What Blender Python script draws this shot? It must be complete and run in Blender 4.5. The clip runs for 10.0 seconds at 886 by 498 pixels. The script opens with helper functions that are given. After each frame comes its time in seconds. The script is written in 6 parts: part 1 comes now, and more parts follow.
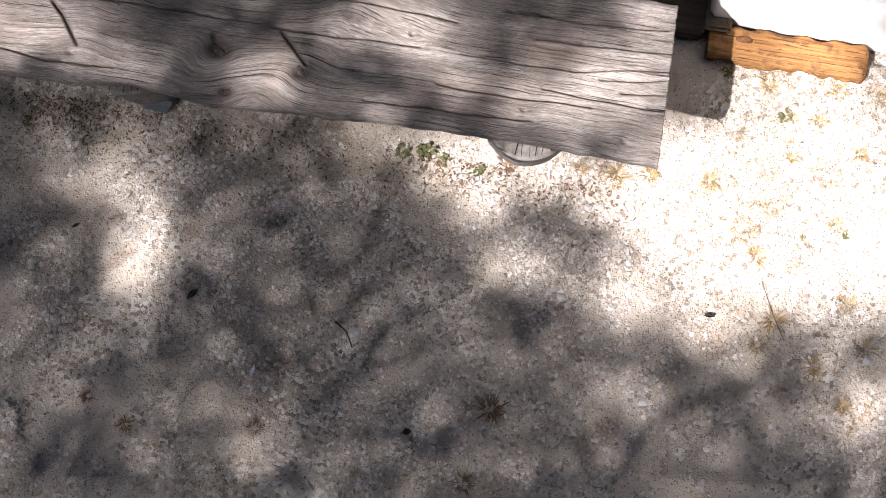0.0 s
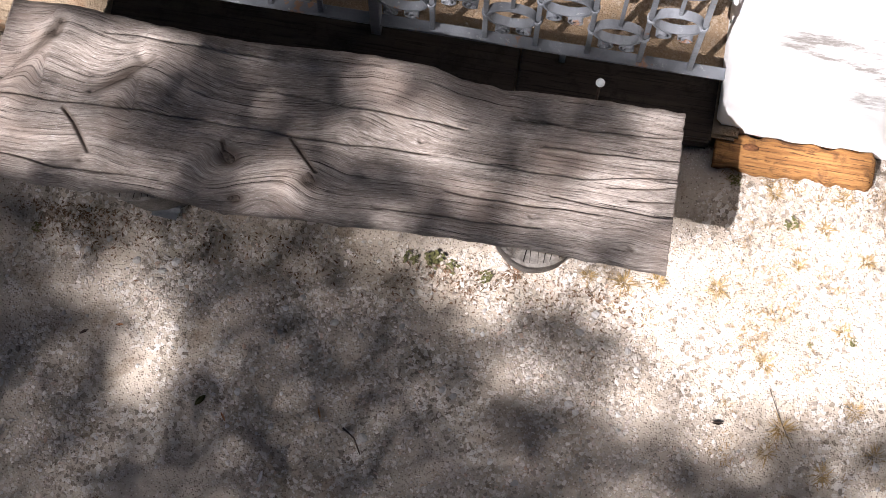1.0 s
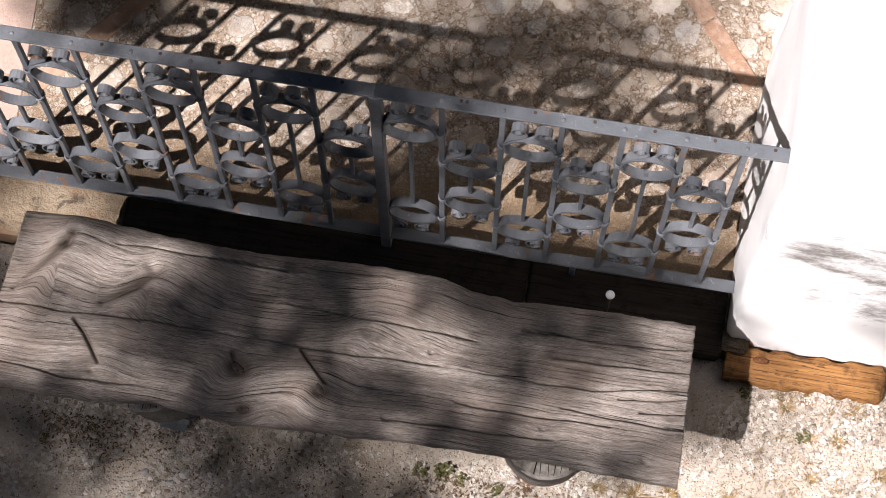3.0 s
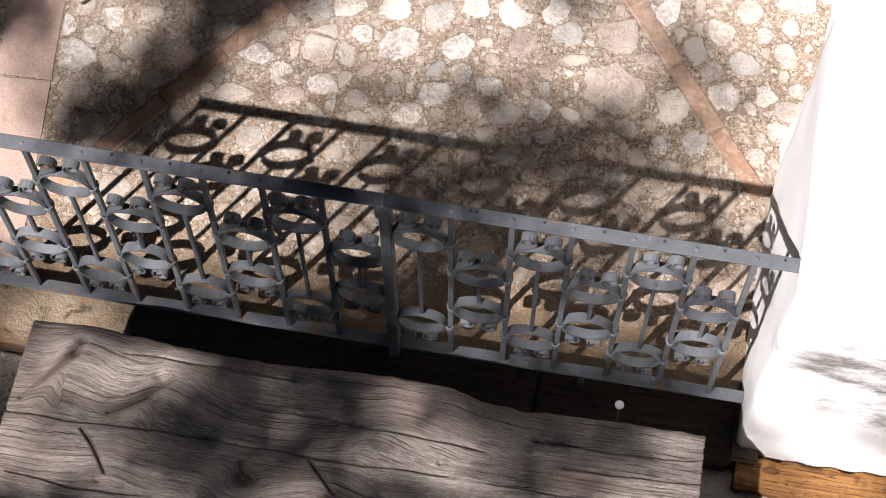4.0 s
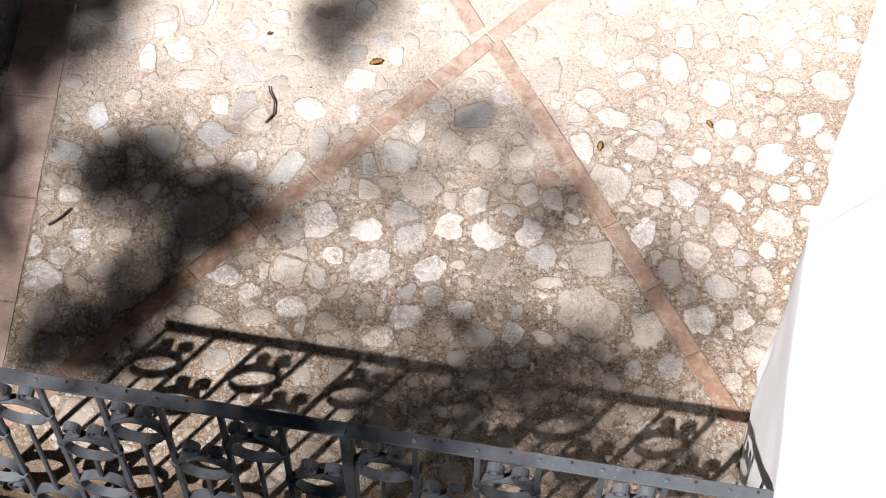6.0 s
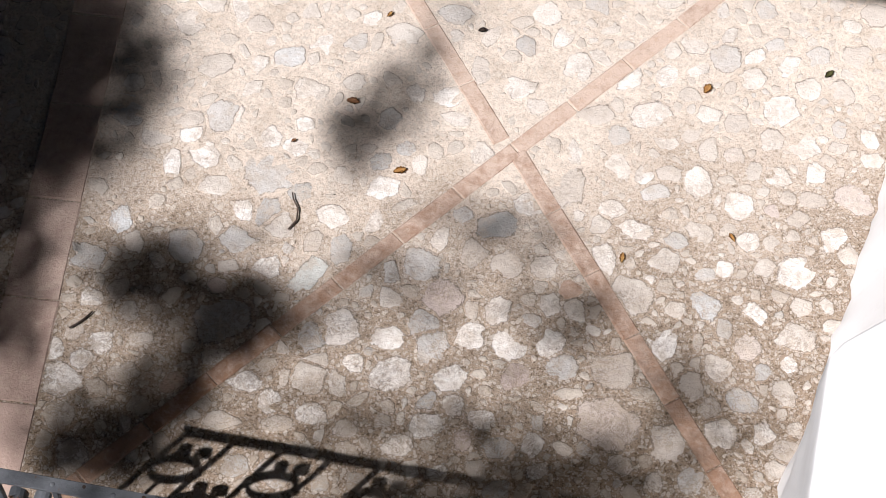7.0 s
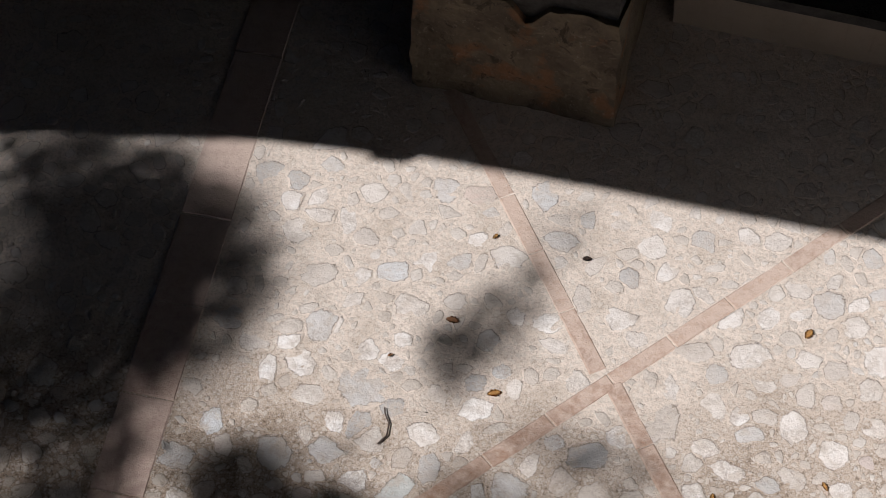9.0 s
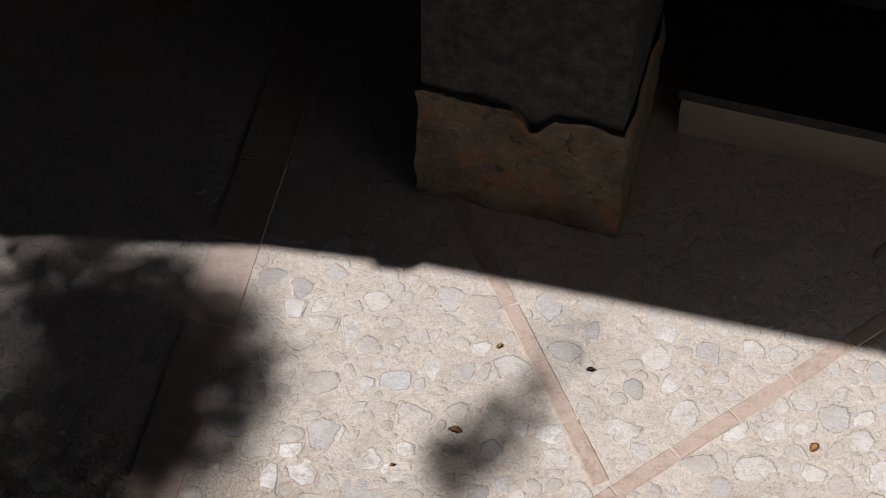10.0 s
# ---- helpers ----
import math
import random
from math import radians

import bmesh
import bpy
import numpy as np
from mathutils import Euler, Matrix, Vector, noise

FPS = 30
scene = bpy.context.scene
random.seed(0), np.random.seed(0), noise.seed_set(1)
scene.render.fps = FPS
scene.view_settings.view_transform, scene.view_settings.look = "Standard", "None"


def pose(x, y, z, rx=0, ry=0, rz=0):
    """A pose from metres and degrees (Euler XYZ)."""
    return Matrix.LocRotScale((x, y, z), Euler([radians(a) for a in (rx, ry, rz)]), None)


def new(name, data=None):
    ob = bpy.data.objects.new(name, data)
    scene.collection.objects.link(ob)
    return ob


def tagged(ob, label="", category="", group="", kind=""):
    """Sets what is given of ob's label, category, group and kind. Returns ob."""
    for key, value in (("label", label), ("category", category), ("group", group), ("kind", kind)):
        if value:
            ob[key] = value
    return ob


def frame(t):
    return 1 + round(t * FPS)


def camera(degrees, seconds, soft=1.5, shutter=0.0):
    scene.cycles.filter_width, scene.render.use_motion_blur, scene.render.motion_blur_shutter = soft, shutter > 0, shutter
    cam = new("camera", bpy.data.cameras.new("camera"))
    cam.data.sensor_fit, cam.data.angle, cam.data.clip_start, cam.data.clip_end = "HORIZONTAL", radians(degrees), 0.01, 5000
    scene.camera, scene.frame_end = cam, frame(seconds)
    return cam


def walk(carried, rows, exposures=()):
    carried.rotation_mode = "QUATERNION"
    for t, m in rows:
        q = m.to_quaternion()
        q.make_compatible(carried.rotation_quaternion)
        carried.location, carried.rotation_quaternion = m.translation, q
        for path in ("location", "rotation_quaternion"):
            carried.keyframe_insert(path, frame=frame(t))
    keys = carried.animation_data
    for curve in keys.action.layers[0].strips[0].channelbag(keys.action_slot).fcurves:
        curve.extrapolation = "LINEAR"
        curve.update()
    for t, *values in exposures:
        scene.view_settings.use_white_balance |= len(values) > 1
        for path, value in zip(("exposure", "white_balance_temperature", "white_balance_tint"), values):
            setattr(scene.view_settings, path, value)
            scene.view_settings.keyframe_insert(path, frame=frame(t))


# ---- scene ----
cam = camera(22.34, 10.0, soft=0.9)
# seconds, place and Euler turn of the camera: it hangs about 5 m above the terrace and tilts up
PATH = [
    (0.0, 0.2968, -1.5849, 5.1626, 9.298, -0.021, 9.347),
    (0.5, 0.2839, -1.5918, 5.1706, 10.708, 0.001, 9.393),
    (1.0, 0.2785, -1.5972, 5.1692, 12.108, -0.054, 9.436),
    (1.5, 0.2791, -1.6058, 5.1646, 13.492, 0.023, 9.498),
    (2.0, 0.2781, -1.6115, 5.162, 14.824, 0.034, 9.563),
    (2.5, 0.2782, -1.6123, 5.1614, 16.257, 0.029, 9.592),
    (4.0, 0.2561, -1.6095, 5.1544, 20.452, 0.098, 9.628),
    (4.5, 0.2718, -1.5913, 5.1269, 21.812, 0.051, 9.62),
    (5.0, 0.3009, -1.5632, 5.0994, 23.162, 0.038, 9.64),
    (6.5, 0.3133, -1.5149, 5.0675, 27.118, 0.155, 9.76),
    (7.0, 0.3117, -1.5111, 5.0709, 28.462, 0.143, 10.751),
    (7.5, 0.3077, -1.4982, 5.0667, 29.717, 0.135, 12.04),
    (8.0, 0.3074, -1.4888, 5.0672, 31.015, 0.105, 13.265),
    (8.5, 0.3053, -1.485, 5.0741, 32.394, 0.037, 14.482),
    (9.0, 0.3008, -1.4817, 5.0703, 33.886, 0.004, 15.654),
    (9.5, 0.2957, -1.4745, 5.0618, 35.263, -0.018, 16.157),
    (10.0, 0.2925, -1.4692, 5.0555, 36.635, -0.261, 16.111),
]
walk(cam, [(t, pose(*row)) for t, *row in PATH], [(0.0, 1.82, 5900, 16), (1.0, 1.6, 6000, 17), (2.5, 1.13, 6150, 17), (4.5, 0.86, 6150, 15), (6.5, 0.45, 5950, 14), (8.0, -0.06, 5950, 14), (10.0, -0.2, 5850, 13)])

# ---- world and light ----
LIGHT = Vector((0.395, 0.57, -1.0))
world = bpy.data.worlds.new("sky")
world.use_nodes = True
scene.world = world
wn = world.node_tree
sky = wn.nodes.new("ShaderNodeTexSky")
sky.sky_type, sky.sun_disc = "NISHITA", False
sky.altitude, sky.air_density, sky.dust_density, sky.ozone_density = 900, 0.7, 0.0, 4.0
sky.sun_elevation = math.atan(1 / math.hypot(LIGHT.x, LIGHT.y))
sky.sun_rotation = math.atan2(-LIGHT.x, -LIGHT.y)
wn.links.new(sky.outputs[0], wn.nodes["Background"].inputs[0])
wn.nodes["Background"].inputs[1].default_value = 0.05
sun = new("sun", bpy.data.lights.new("sun", "SUN"))
sun.data.energy, sun.data.angle, sun.data.color = 5.0, radians(0.5), (1.0, 0.94, 0.865)
sun.matrix_world = Matrix.Translation((-4, -6, 12)) @ LIGHT.to_track_quat("-Z", "Y").to_matrix().to_4x4()


# ---- materials ----
class Nodes:
    """A small builder for one node material."""

    def __init__(self, name, rough=0.8, metal=0.0, spec=0.3):
        self.m = bpy.data.materials.new(name)
        self.m.use_nodes = True
        self.t = self.m.node_tree
        self.b = self.t.nodes["Principled BSDF"]
        self.b.inputs["Roughness"].default_value = rough
        self.b.inputs["Metallic"].default_value = metal
        self.b.inputs["Specular IOR Level"].default_value = spec
        self.heights = []

    def add(self, kind, **inputs):
        n = self.t.nodes.new(kind)
        for k, v in inputs.items():
            self.feed(n.inputs[k.replace("_", " ")], v)
        return n

    def feed(self, socket, v):
        if hasattr(v, "is_linked"):
            self.t.links.new(v, socket)
        else:
            socket.default_value = v

    def coords(self, kind="Object", scale=(1, 1, 1), shift=None):
        c = self.t.nodes.new("ShaderNodeTexCoord").outputs[kind]
        m = self.add("ShaderNodeMapping", Vector=c, Scale=scale)
        if shift is not None:
            self.t.links.new(shift, m.inputs["Location"])
        return m.outputs[0]

    def place(self, scale=(1, 1, 1)):
        """World place, the same for every object."""
        g = self.t.nodes.new("ShaderNodeNewGeometry").outputs["Position"]
        return self.add("ShaderNodeMapping", Vector=g, Scale=scale).outputs[0]

    def noise(self, vec, scale, detail=4, rough=0.55, distort=0.0):
        return self.add("ShaderNodeTexNoise", Vector=vec, Scale=scale, Detail=detail, Roughness=rough, Distortion=distort).outputs["Fac"]

    def ramp(self, fac, stops):
        n = self.add("ShaderNodeValToRGB", Fac=fac)
        e = n.color_ramp.elements
        while len(e) < len(stops):
            e.new(0.5)
        for i, (p, c) in enumerate(stops):
            e[i].position = p
            e[i].color = (c, c, c, 1) if isinstance(c, (int, float)) else (*c, 1)
        return n.outputs["Color"]

    def mix(self, fac, a, b, mode="MIX"):
        n = self.t.nodes.new("ShaderNodeMix")
        n.data_type, n.blend_type = "RGBA", mode
        self.feed(n.inputs[0], fac)
        for s, v in ((n.inputs[6], a), (n.inputs[7], b)):
            self.feed(s, (*v, 1) if isinstance(v, tuple) and len(v) == 3 else v)
        return n.outputs[2]

    def math(self, op, a, b=0.0):
        n = self.t.nodes.new("ShaderNodeMath")
        n.operation = op
        self.feed(n.inputs[0], a)
        self.feed(n.inputs[1], b)
        return n.outputs[0]

    def random(self):
        return self.t.nodes.new("ShaderNodeObjectInfo").outputs["Random"]

    def island(self):
        return self.t.nodes.new("ShaderNodeNewGeometry").outputs["Random Per Island"]

    def done(self, colour, height=None, depth=0.002, rough=None):
        self.feed(self.b.inputs["Base Color"], colour)
        if rough is not None:
            self.feed(self.b.inputs["Roughness"], rough)
        if height is not None:
            b = self.add("ShaderNodeBump", Height=height, Distance=depth, Strength=1.0)
            self.t.links.new(b.outputs[0], self.b.inputs["Normal"])
        return self.m


def gravel_soil():
    n = Nodes("packed_gravel_soil", 0.95, spec=0.15)
    p = n.place()
    big = n.noise(p, 2.2, 5)
    mid = n.noise(p, 18, 5, 0.6)
    fine = n.noise(p, 190, 3, 0.75)
    c = n.ramp(big, [(0.35, (0.375, 0.315, 0.25)), (0.65, (0.505, 0.435, 0.355))])
    c = n.mix(n.ramp(mid, [(0.45, 0.0), (0.75, 0.5)]), c, (0.33, 0.28, 0.225))
    patch = n.ramp(n.noise(p, 5, 5, 0.65), [(0.42, 0.0), (0.58, 1.0)])
    chips = n.noise(p, 85, 6, 0.75, 0.6)
    flake = n.add("ShaderNodeTexVoronoi", Vector=p, Scale=105.0).outputs["Color"]
    tone = n.add("ShaderNodeSeparateXYZ", Vector=flake).outputs["X"]
    c = n.mix(n.math("MULTIPLY", n.ramp(tone, [(0.72, 0.0), (0.78, 0.75)]), patch), c, (0.66, 0.62, 0.57))
    c = n.mix(n.math("MULTIPLY", n.ramp(tone, [(0.14, 0.8), (0.18, 0.0)]), patch), c, (0.17, 0.14, 0.11))
    c = n.mix(n.math("MULTIPLY", n.ramp(chips, [(0.36, 0.8), (0.41, 0.0)]), patch), c, (0.085, 0.07, 0.055))
    c = n.mix(n.ramp(fine, [(0.58, 0.0), (0.72, 0.5)]), c, (0.66, 0.62, 0.565))
    grit = n.add("ShaderNodeTexVoronoi", Vector=p, Scale=170.0)
    g = n.add("ShaderNodeSeparateXYZ", Vector=grit.outputs["Color"])
    body = n.ramp(grit.outputs["Distance"], [(0.30, 1.0), (0.42, 0.0)])
    c = n.mix(n.math("MULTIPLY", n.ramp(g.outputs["X"], [(0.82, 0.0), (0.86, 0.8)]), body), c, (0.66, 0.60, 0.53))
    c = n.mix(n.math("MULTIPLY", n.ramp(g.outputs["X"], [(0.10, 0.8), (0.13, 0.0)]), body), c, (0.17, 0.13, 0.10))
    # brown leaf mould in the lee of the bench
    mould = n.noise(p, 7.5, 6, 0.7, 0.6)
    c = n.mix(n.math("MULTIPLY", n.ramp(mould, [(0.54, 0.0), (0.66, 0.65)]), n.ramp(chips, [(0.4, 1.0), (0.6, 0.3)])), c, (0.20, 0.14, 0.085))
    h = n.mix(0.6, mid, n.mix(0.5, n.mix(patch, (0.5, 0.5, 0.5), n.mix(0.5, chips, tone)), body))
    return n.done(c, h, 0.008)


def pebble_stone():
    n = Nodes("pebble_limestone", 0.85, spec=0.25)
    r = n.island()
    p = n.place()
    c = n.ramp(r, [(0.0, (0.22, 0.18, 0.145)), (0.2, (0.43, 0.375, 0.315)), (0.65, (0.56, 0.505, 0.44)), (0.9, (0.74, 0.69, 0.63)), (1.0, (0.46, 0.32, 0.23))])
    f = n.noise(p, 120, 4, 0.7)
    c = n.mix(n.ramp(f, [(0.35, 0.0), (0.75, 0.4)]), c, (0.28, 0.25, 0.22))
    return n.done(c, f, 0.0015)


def loose_pebble():
    n = Nodes("loose_pebble", 0.8, spec=0.25)
    c = n.ramp(n.random(), [(0.0, (0.33, 0.31, 0.29)), (0.4, (0.48, 0.46, 0.43)), (0.8, (0.62, 0.60, 0.57)), (1.0, (0.42, 0.34, 0.28))])
    f = n.noise(n.place(), 110, 4, 0.7)
    c = n.mix(n.ramp(f, [(0.4, 0.0), (0.75, 0.45)]), c, (0.26, 0.23, 0.2))
    return n.done(c, f, 0.0015)


def sandy(n):
    """Colour and relief of the mortar, by the place on the terrace."""
    p = n.place()
    y = n.add("ShaderNodeSeparateXYZ", Vector=n.place()).outputs["Y"]
    drift = n.noise(p, 2.4, 5, 0.65)
    # cleaner, paler mortar away from the railing, a bare ochre screed beside it
    x = n.add("ShaderNodeSeparateXYZ", Vector=n.place()).outputs["X"]
    away = n.math("SUBTRACT", n.math("MULTIPLY", y, 0.8), n.math("MULTIPLY", n.math("MAXIMUM", x, 0.0), 0.45))
    pale = n.ramp(n.math("SUBTRACT", n.math("ADD", away, drift), 0.75), [(0.1, 0.0), (0.55, 0.22), (0.95, 1.0)])
    c = n.mix(pale, (0.37, 0.275, 0.195), (0.72, 0.62, 0.525))
    wet = n.noise(p, 7.0, 5, 0.65)
    c = n.mix(n.ramp(wet, [(0.5, 0.0), (0.68, 0.4)]), c, (0.36, 0.28, 0.20))
    dirty = n.math("SUBTRACT", 1.0, n.math("MULTIPLY", pale, 0.6))
    mid = n.noise(p, 38, 6, 0.72, 0.4)
    c = n.mix(n.math("MULTIPLY", n.ramp(mid, [(0.54, 0.0), (0.68, 0.7)]), dirty), c, (0.22, 0.165, 0.115))
    c = n.mix(n.ramp(mid, [(0.34, 0.6), (0.45, 0.0)]), c, (0.60, 0.53, 0.455))
    rough = n.noise(p, 105, 5, 0.75, 0.8)
    c = n.mix(n.math("MULTIPLY", n.ramp(rough, [(0.55, 0.0), (0.59, 0.9)]), dirty), c, (0.13, 0.092, 0.06))
    c = n.mix(n.ramp(rough, [(0.39, 0.85), (0.44, 0.0)]), c, (0.63, 0.57, 0.50))
    wander = n.add("ShaderNodeMix")
    wander.data_type = "VECTOR"
    n.feed(wander.inputs[0], 0.025)
    n.feed(wander.inputs[4], p)
    n.t.links.new(n.add("ShaderNodeTexNoise", Vector=p, Scale=40.0, Detail=4.0).outputs["Color"], wander.inputs[5])
    for size, light in ((70.0, (0.66, 0.59, 0.51)), (130.0, (0.60, 0.52, 0.44))):
        cell = n.add("ShaderNodeTexVoronoi", Vector=wander.outputs[1], Scale=size)
        pick = n.add("ShaderNodeSeparateXYZ", Vector=cell.outputs["Color"])
        chip = n.math("MULTIPLY", n.ramp(pick.outputs["X"], [(0.60, 0.0), (0.62, 1.0)]), n.ramp(cell.outputs["Distance"], [(0.38, 1.0), (0.46, 0.0)]))
        c = n.mix(n.math("MULTIPLY", chip, 0.75), c, light)
        edge = n.math("MULTIPLY", n.ramp(pick.outputs["X"], [(0.60, 0.0), (0.62, 1.0)]), n.ramp(cell.outputs["Distance"], [(0.40, 0.0), (0.47, 0.8), (0.56, 0.0)]))
        c = n.mix(n.math("MULTIPLY", edge, dirty), c, (0.17, 0.125, 0.088))
    fine = n.noise(p, 260, 3, 0.75)
    c = n.mix(n.math("MULTIPLY", n.ramp(fine, [(0.33, 0.5), (0.42, 0.0)]), dirty), c, (0.20, 0.155, 0.11))
    screed = n.ramp(n.math("ADD", y, n.math("MULTIPLY", drift, 0.25)), [(0.26, 0.8), (0.40, 0.0)])
    c = n.mix(screed, c, n.ramp(wet, [(0.4, (0.31, 0.215, 0.125)), (0.62, (0.20, 0.14, 0.085))]))
    relief = n.mix(0.5, n.mix(0.5, mid, rough), fine)
    return c, n.mix(n.math("MULTIPLY", pale, 0.7), relief, n.mix(0.6, (0.5, 0.5, 0.5), mid))


def cobble(name, stops, vein, tone="random"):
    n = Nodes(name, 0.72, spec=0.3)
    p = n.place()
    c = n.ramp(n.random() if tone == "random" else n.island(), stops)
    warp = n.noise(p, 19, 5, 0.6, 0.8)
    c = n.mix(n.ramp(warp, [(0.40, 0.0), (0.62, 0.7)]), c, vein)
    crackle = n.noise(p, 44, 6, 0.75, 1.2)
    y = n.add("ShaderNodeSeparateXYZ", Vector=p).outputs["Y"]
    worn = n.ramp(y, [(0.5, 0.10), (1.1, 0.0)])
    gate = n.ramp(n.math("ADD", n.noise(p, 9, 3, 0.6), worn), [(0.42, 0.0), (0.56, 1.0)])
    c = n.mix(n.math("MULTIPLY", n.ramp(crackle, [(0.47, 0.0), (0.5, 0.95), (0.53, 0.0)]), gate), c, (0.24, 0.19, 0.145))
    pits = n.noise(p, 95, 3, 0.6, 0.5)
    c = n.mix(n.math("MULTIPLY", n.ramp(pits, [(0.64, 0.0), (0.68, 0.9)]), gate), c, (0.17, 0.135, 0.105))
    c = n.mix(n.math("MULTIPLY", n.ramp(n.noise(p, 52, 5, 0.7, 1.5), [(0.56, 0.0), (0.64, 0.5)]), gate), c, (0.40, 0.32, 0.24))
    # broken brown clefts and chipped hollows in the worn stones
    cleft = n.noise(p, 17, 4, 0.65, 1.6)
    c = n.mix(n.math("MULTIPLY", n.ramp(cleft, [(0.475, 0.0), (0.5, 0.85), (0.525, 0.0)]), gate), c, (0.27, 0.20, 0.145))
    c = n.mix(n.math("MULTIPLY", n.ramp(cleft, [(0.55, 0.0), (0.62, 0.55)]), gate), c, (0.50, 0.41, 0.32))
    stain = n.noise(p, 6.5, 5, 0.65)
    c = n.mix(n.ramp(n.noise(p, 13, 6, 0.7, 0.5), [(0.52, 0.0), (0.64, 0.45)]), c, (0.45, 0.36, 0.275))
    c = n.mix(n.math("MULTIPLY", n.ramp(y, [(0.35, 0.75), (0.8, 0.0)]), n.ramp(crackle, [(0.42, 0.2), (0.58, 1.0)])), c, (0.34, 0.26, 0.18))
    c = n.mix(n.ramp(n.noise(p, 31, 4, 0.6, 0.6), [(0.36, 0.6), (0.47, 0.0)]), c, (0.44, 0.365, 0.29))
    chalk = n.math("MULTIPLY", n.math("MINIMUM", n.math("MAXIMUM", n.math("SUBTRACT", n.math("ADD", y, n.math("MULTIPLY", stain, 0.8)), 1.20), 0.0), 1.0), 0.42)
    c = n.mix(chalk, c, (0.74, 0.68, 0.62))
    # ragged rims where the mortar laps over the stone, with a thin broken crack beside it
    rim = n.add("ShaderNodeAttribute")
    rim.attribute_name = "rim"
    fray = n.math("ADD", n.math("MULTIPLY", n.noise(p, 26, 5, 0.7, 0.8), 1.25), n.math("MULTIPLY", n.noise(p, 110, 4, 0.7, 0.5), 0.5))
    reach = n.math("SUBTRACT", n.math("ADD", rim.outputs["Fac"], fray), 0.925)
    m, relief = sandy(n)
    crack = n.math("MULTIPLY", n.ramp(reach, [(0.675, 0.0), (0.735, 1.0), (0.795, 0.0)]), n.ramp(n.noise(p, 15, 3, 0.6), [(0.34, 0.0), (0.46, 1.0)]))
    lap = n.ramp(reach, [(0.74, 0.0), (0.80, 1.0)])
    c = n.mix(crack, n.mix(lap, c, m), (0.13, 0.095, 0.065))
    h = n.mix(lap, n.mix(0.3, n.mix(0.6, n.noise(p, 14, 3, 0.6, 0.8), crackle), pits), n.mix(0.7, (0.3, 0.3, 0.3), relief))
    return n.done(c, h, 0.007)


def mortar_bed():
    n = Nodes("sandy_mortar", 0.95, spec=0.12)
    c, h = sandy(n)
    return n.done(c, h, 0.009)


def terracotta(name, a, b, dirt):
    n = Nodes(name, 0.85, spec=0.2)
    p = n.place()
    c = n.ramp(n.random(), [(0.0, a), (1.0, b)])
    m = n.noise(p, 22, 5, 0.65)
    c = n.mix(n.ramp(m, [(0.48, 0.0), (0.72, 0.6)]), c, dirt)
    f = n.noise(p, 150, 4, 0.7)
    c = n.mix(n.ramp(f, [(0.6, 0.0), (0.72, 0.6)]), c, (0.16, 0.10, 0.07))
    c = n.mix(n.ramp(n.noise(p, 60, 4, 0.7), [(0.55, 0.0), (0.68, 0.6)]), c, (0.55, 0.44, 0.35))
    y = n.add("ShaderNodeSeparateXYZ", Vector=p).outputs["Y"]
    dust = n.math("ADD", n.math("MULTIPLY", n.noise(p, 34, 5, 0.75, 0.4), 0.9), n.math("MULTIPLY", n.math("MINIMUM", y, 1.7), 0.29))
    c = n.mix(n.ramp(dust, [(0.62, 0.0), (0.98, 0.8)]), c, (0.63, 0.505, 0.42))
    return n.done(c, n.mix(0.5, m, f), 0.005)


def plaster(name, white, stain, amount, dirt=()):
    """Brushed plaster; dirt: places (x, z) and half-widths of grimy patches."""
    n = Nodes(name, 0.9, spec=0.15)
    p = n.place()
    big = n.noise(p, 3.0, 5, 0.6)
    mid = n.noise(p, 24, 5, 0.6)
    brush = n.noise(n.place((38, 38, 3)), 1.0, 4, 0.6)
    c = n.mix(n.ramp(big, [(0.5, 0.0), (0.75, amount)]), white, stain)
    c = n.mix(n.ramp(mid, [(0.55, 0.0), (0.8, amount)]), c, stain)
    c = n.mix(n.ramp(brush, [(0.58, 0.0), (0.75, amount)]), c, stain)
    at = n.add("ShaderNodeSeparateXYZ", Vector=p)
    front = n.math("LESS_THAN", at.outputs["Y"], -0.06)
    smear = n.noise(n.place((7, 7, 13)), 1.0, 9, 0.75, 0.2)
    for x, z, w, h in dirt:
        dx = n.math("DIVIDE", n.math("SUBTRACT", at.outputs["X"], x), w)
        dz = n.math("DIVIDE", n.math("SUBTRACT", at.outputs["Z"], z), h)
        far = n.math("ADD", n.math("MULTIPLY", dx, dx), n.math("MULTIPLY", dz, dz))
        reach = n.math("ADD", n.math("SUBTRACT", n.math("MULTIPLY", smear, 4.6), 1.6), n.math("MULTIPLY", far, -0.42))
        c = n.mix(n.math("MULTIPLY", front, n.ramp(reach, [(0.0, 0.0), (0.5, 0.45), (1.2, 0.95)])), c, (0.22, 0.20, 0.18))
    return n.done(c, n.mix(0.4, big, mid), 0.01 if amount > 0.3 else 0.0012)


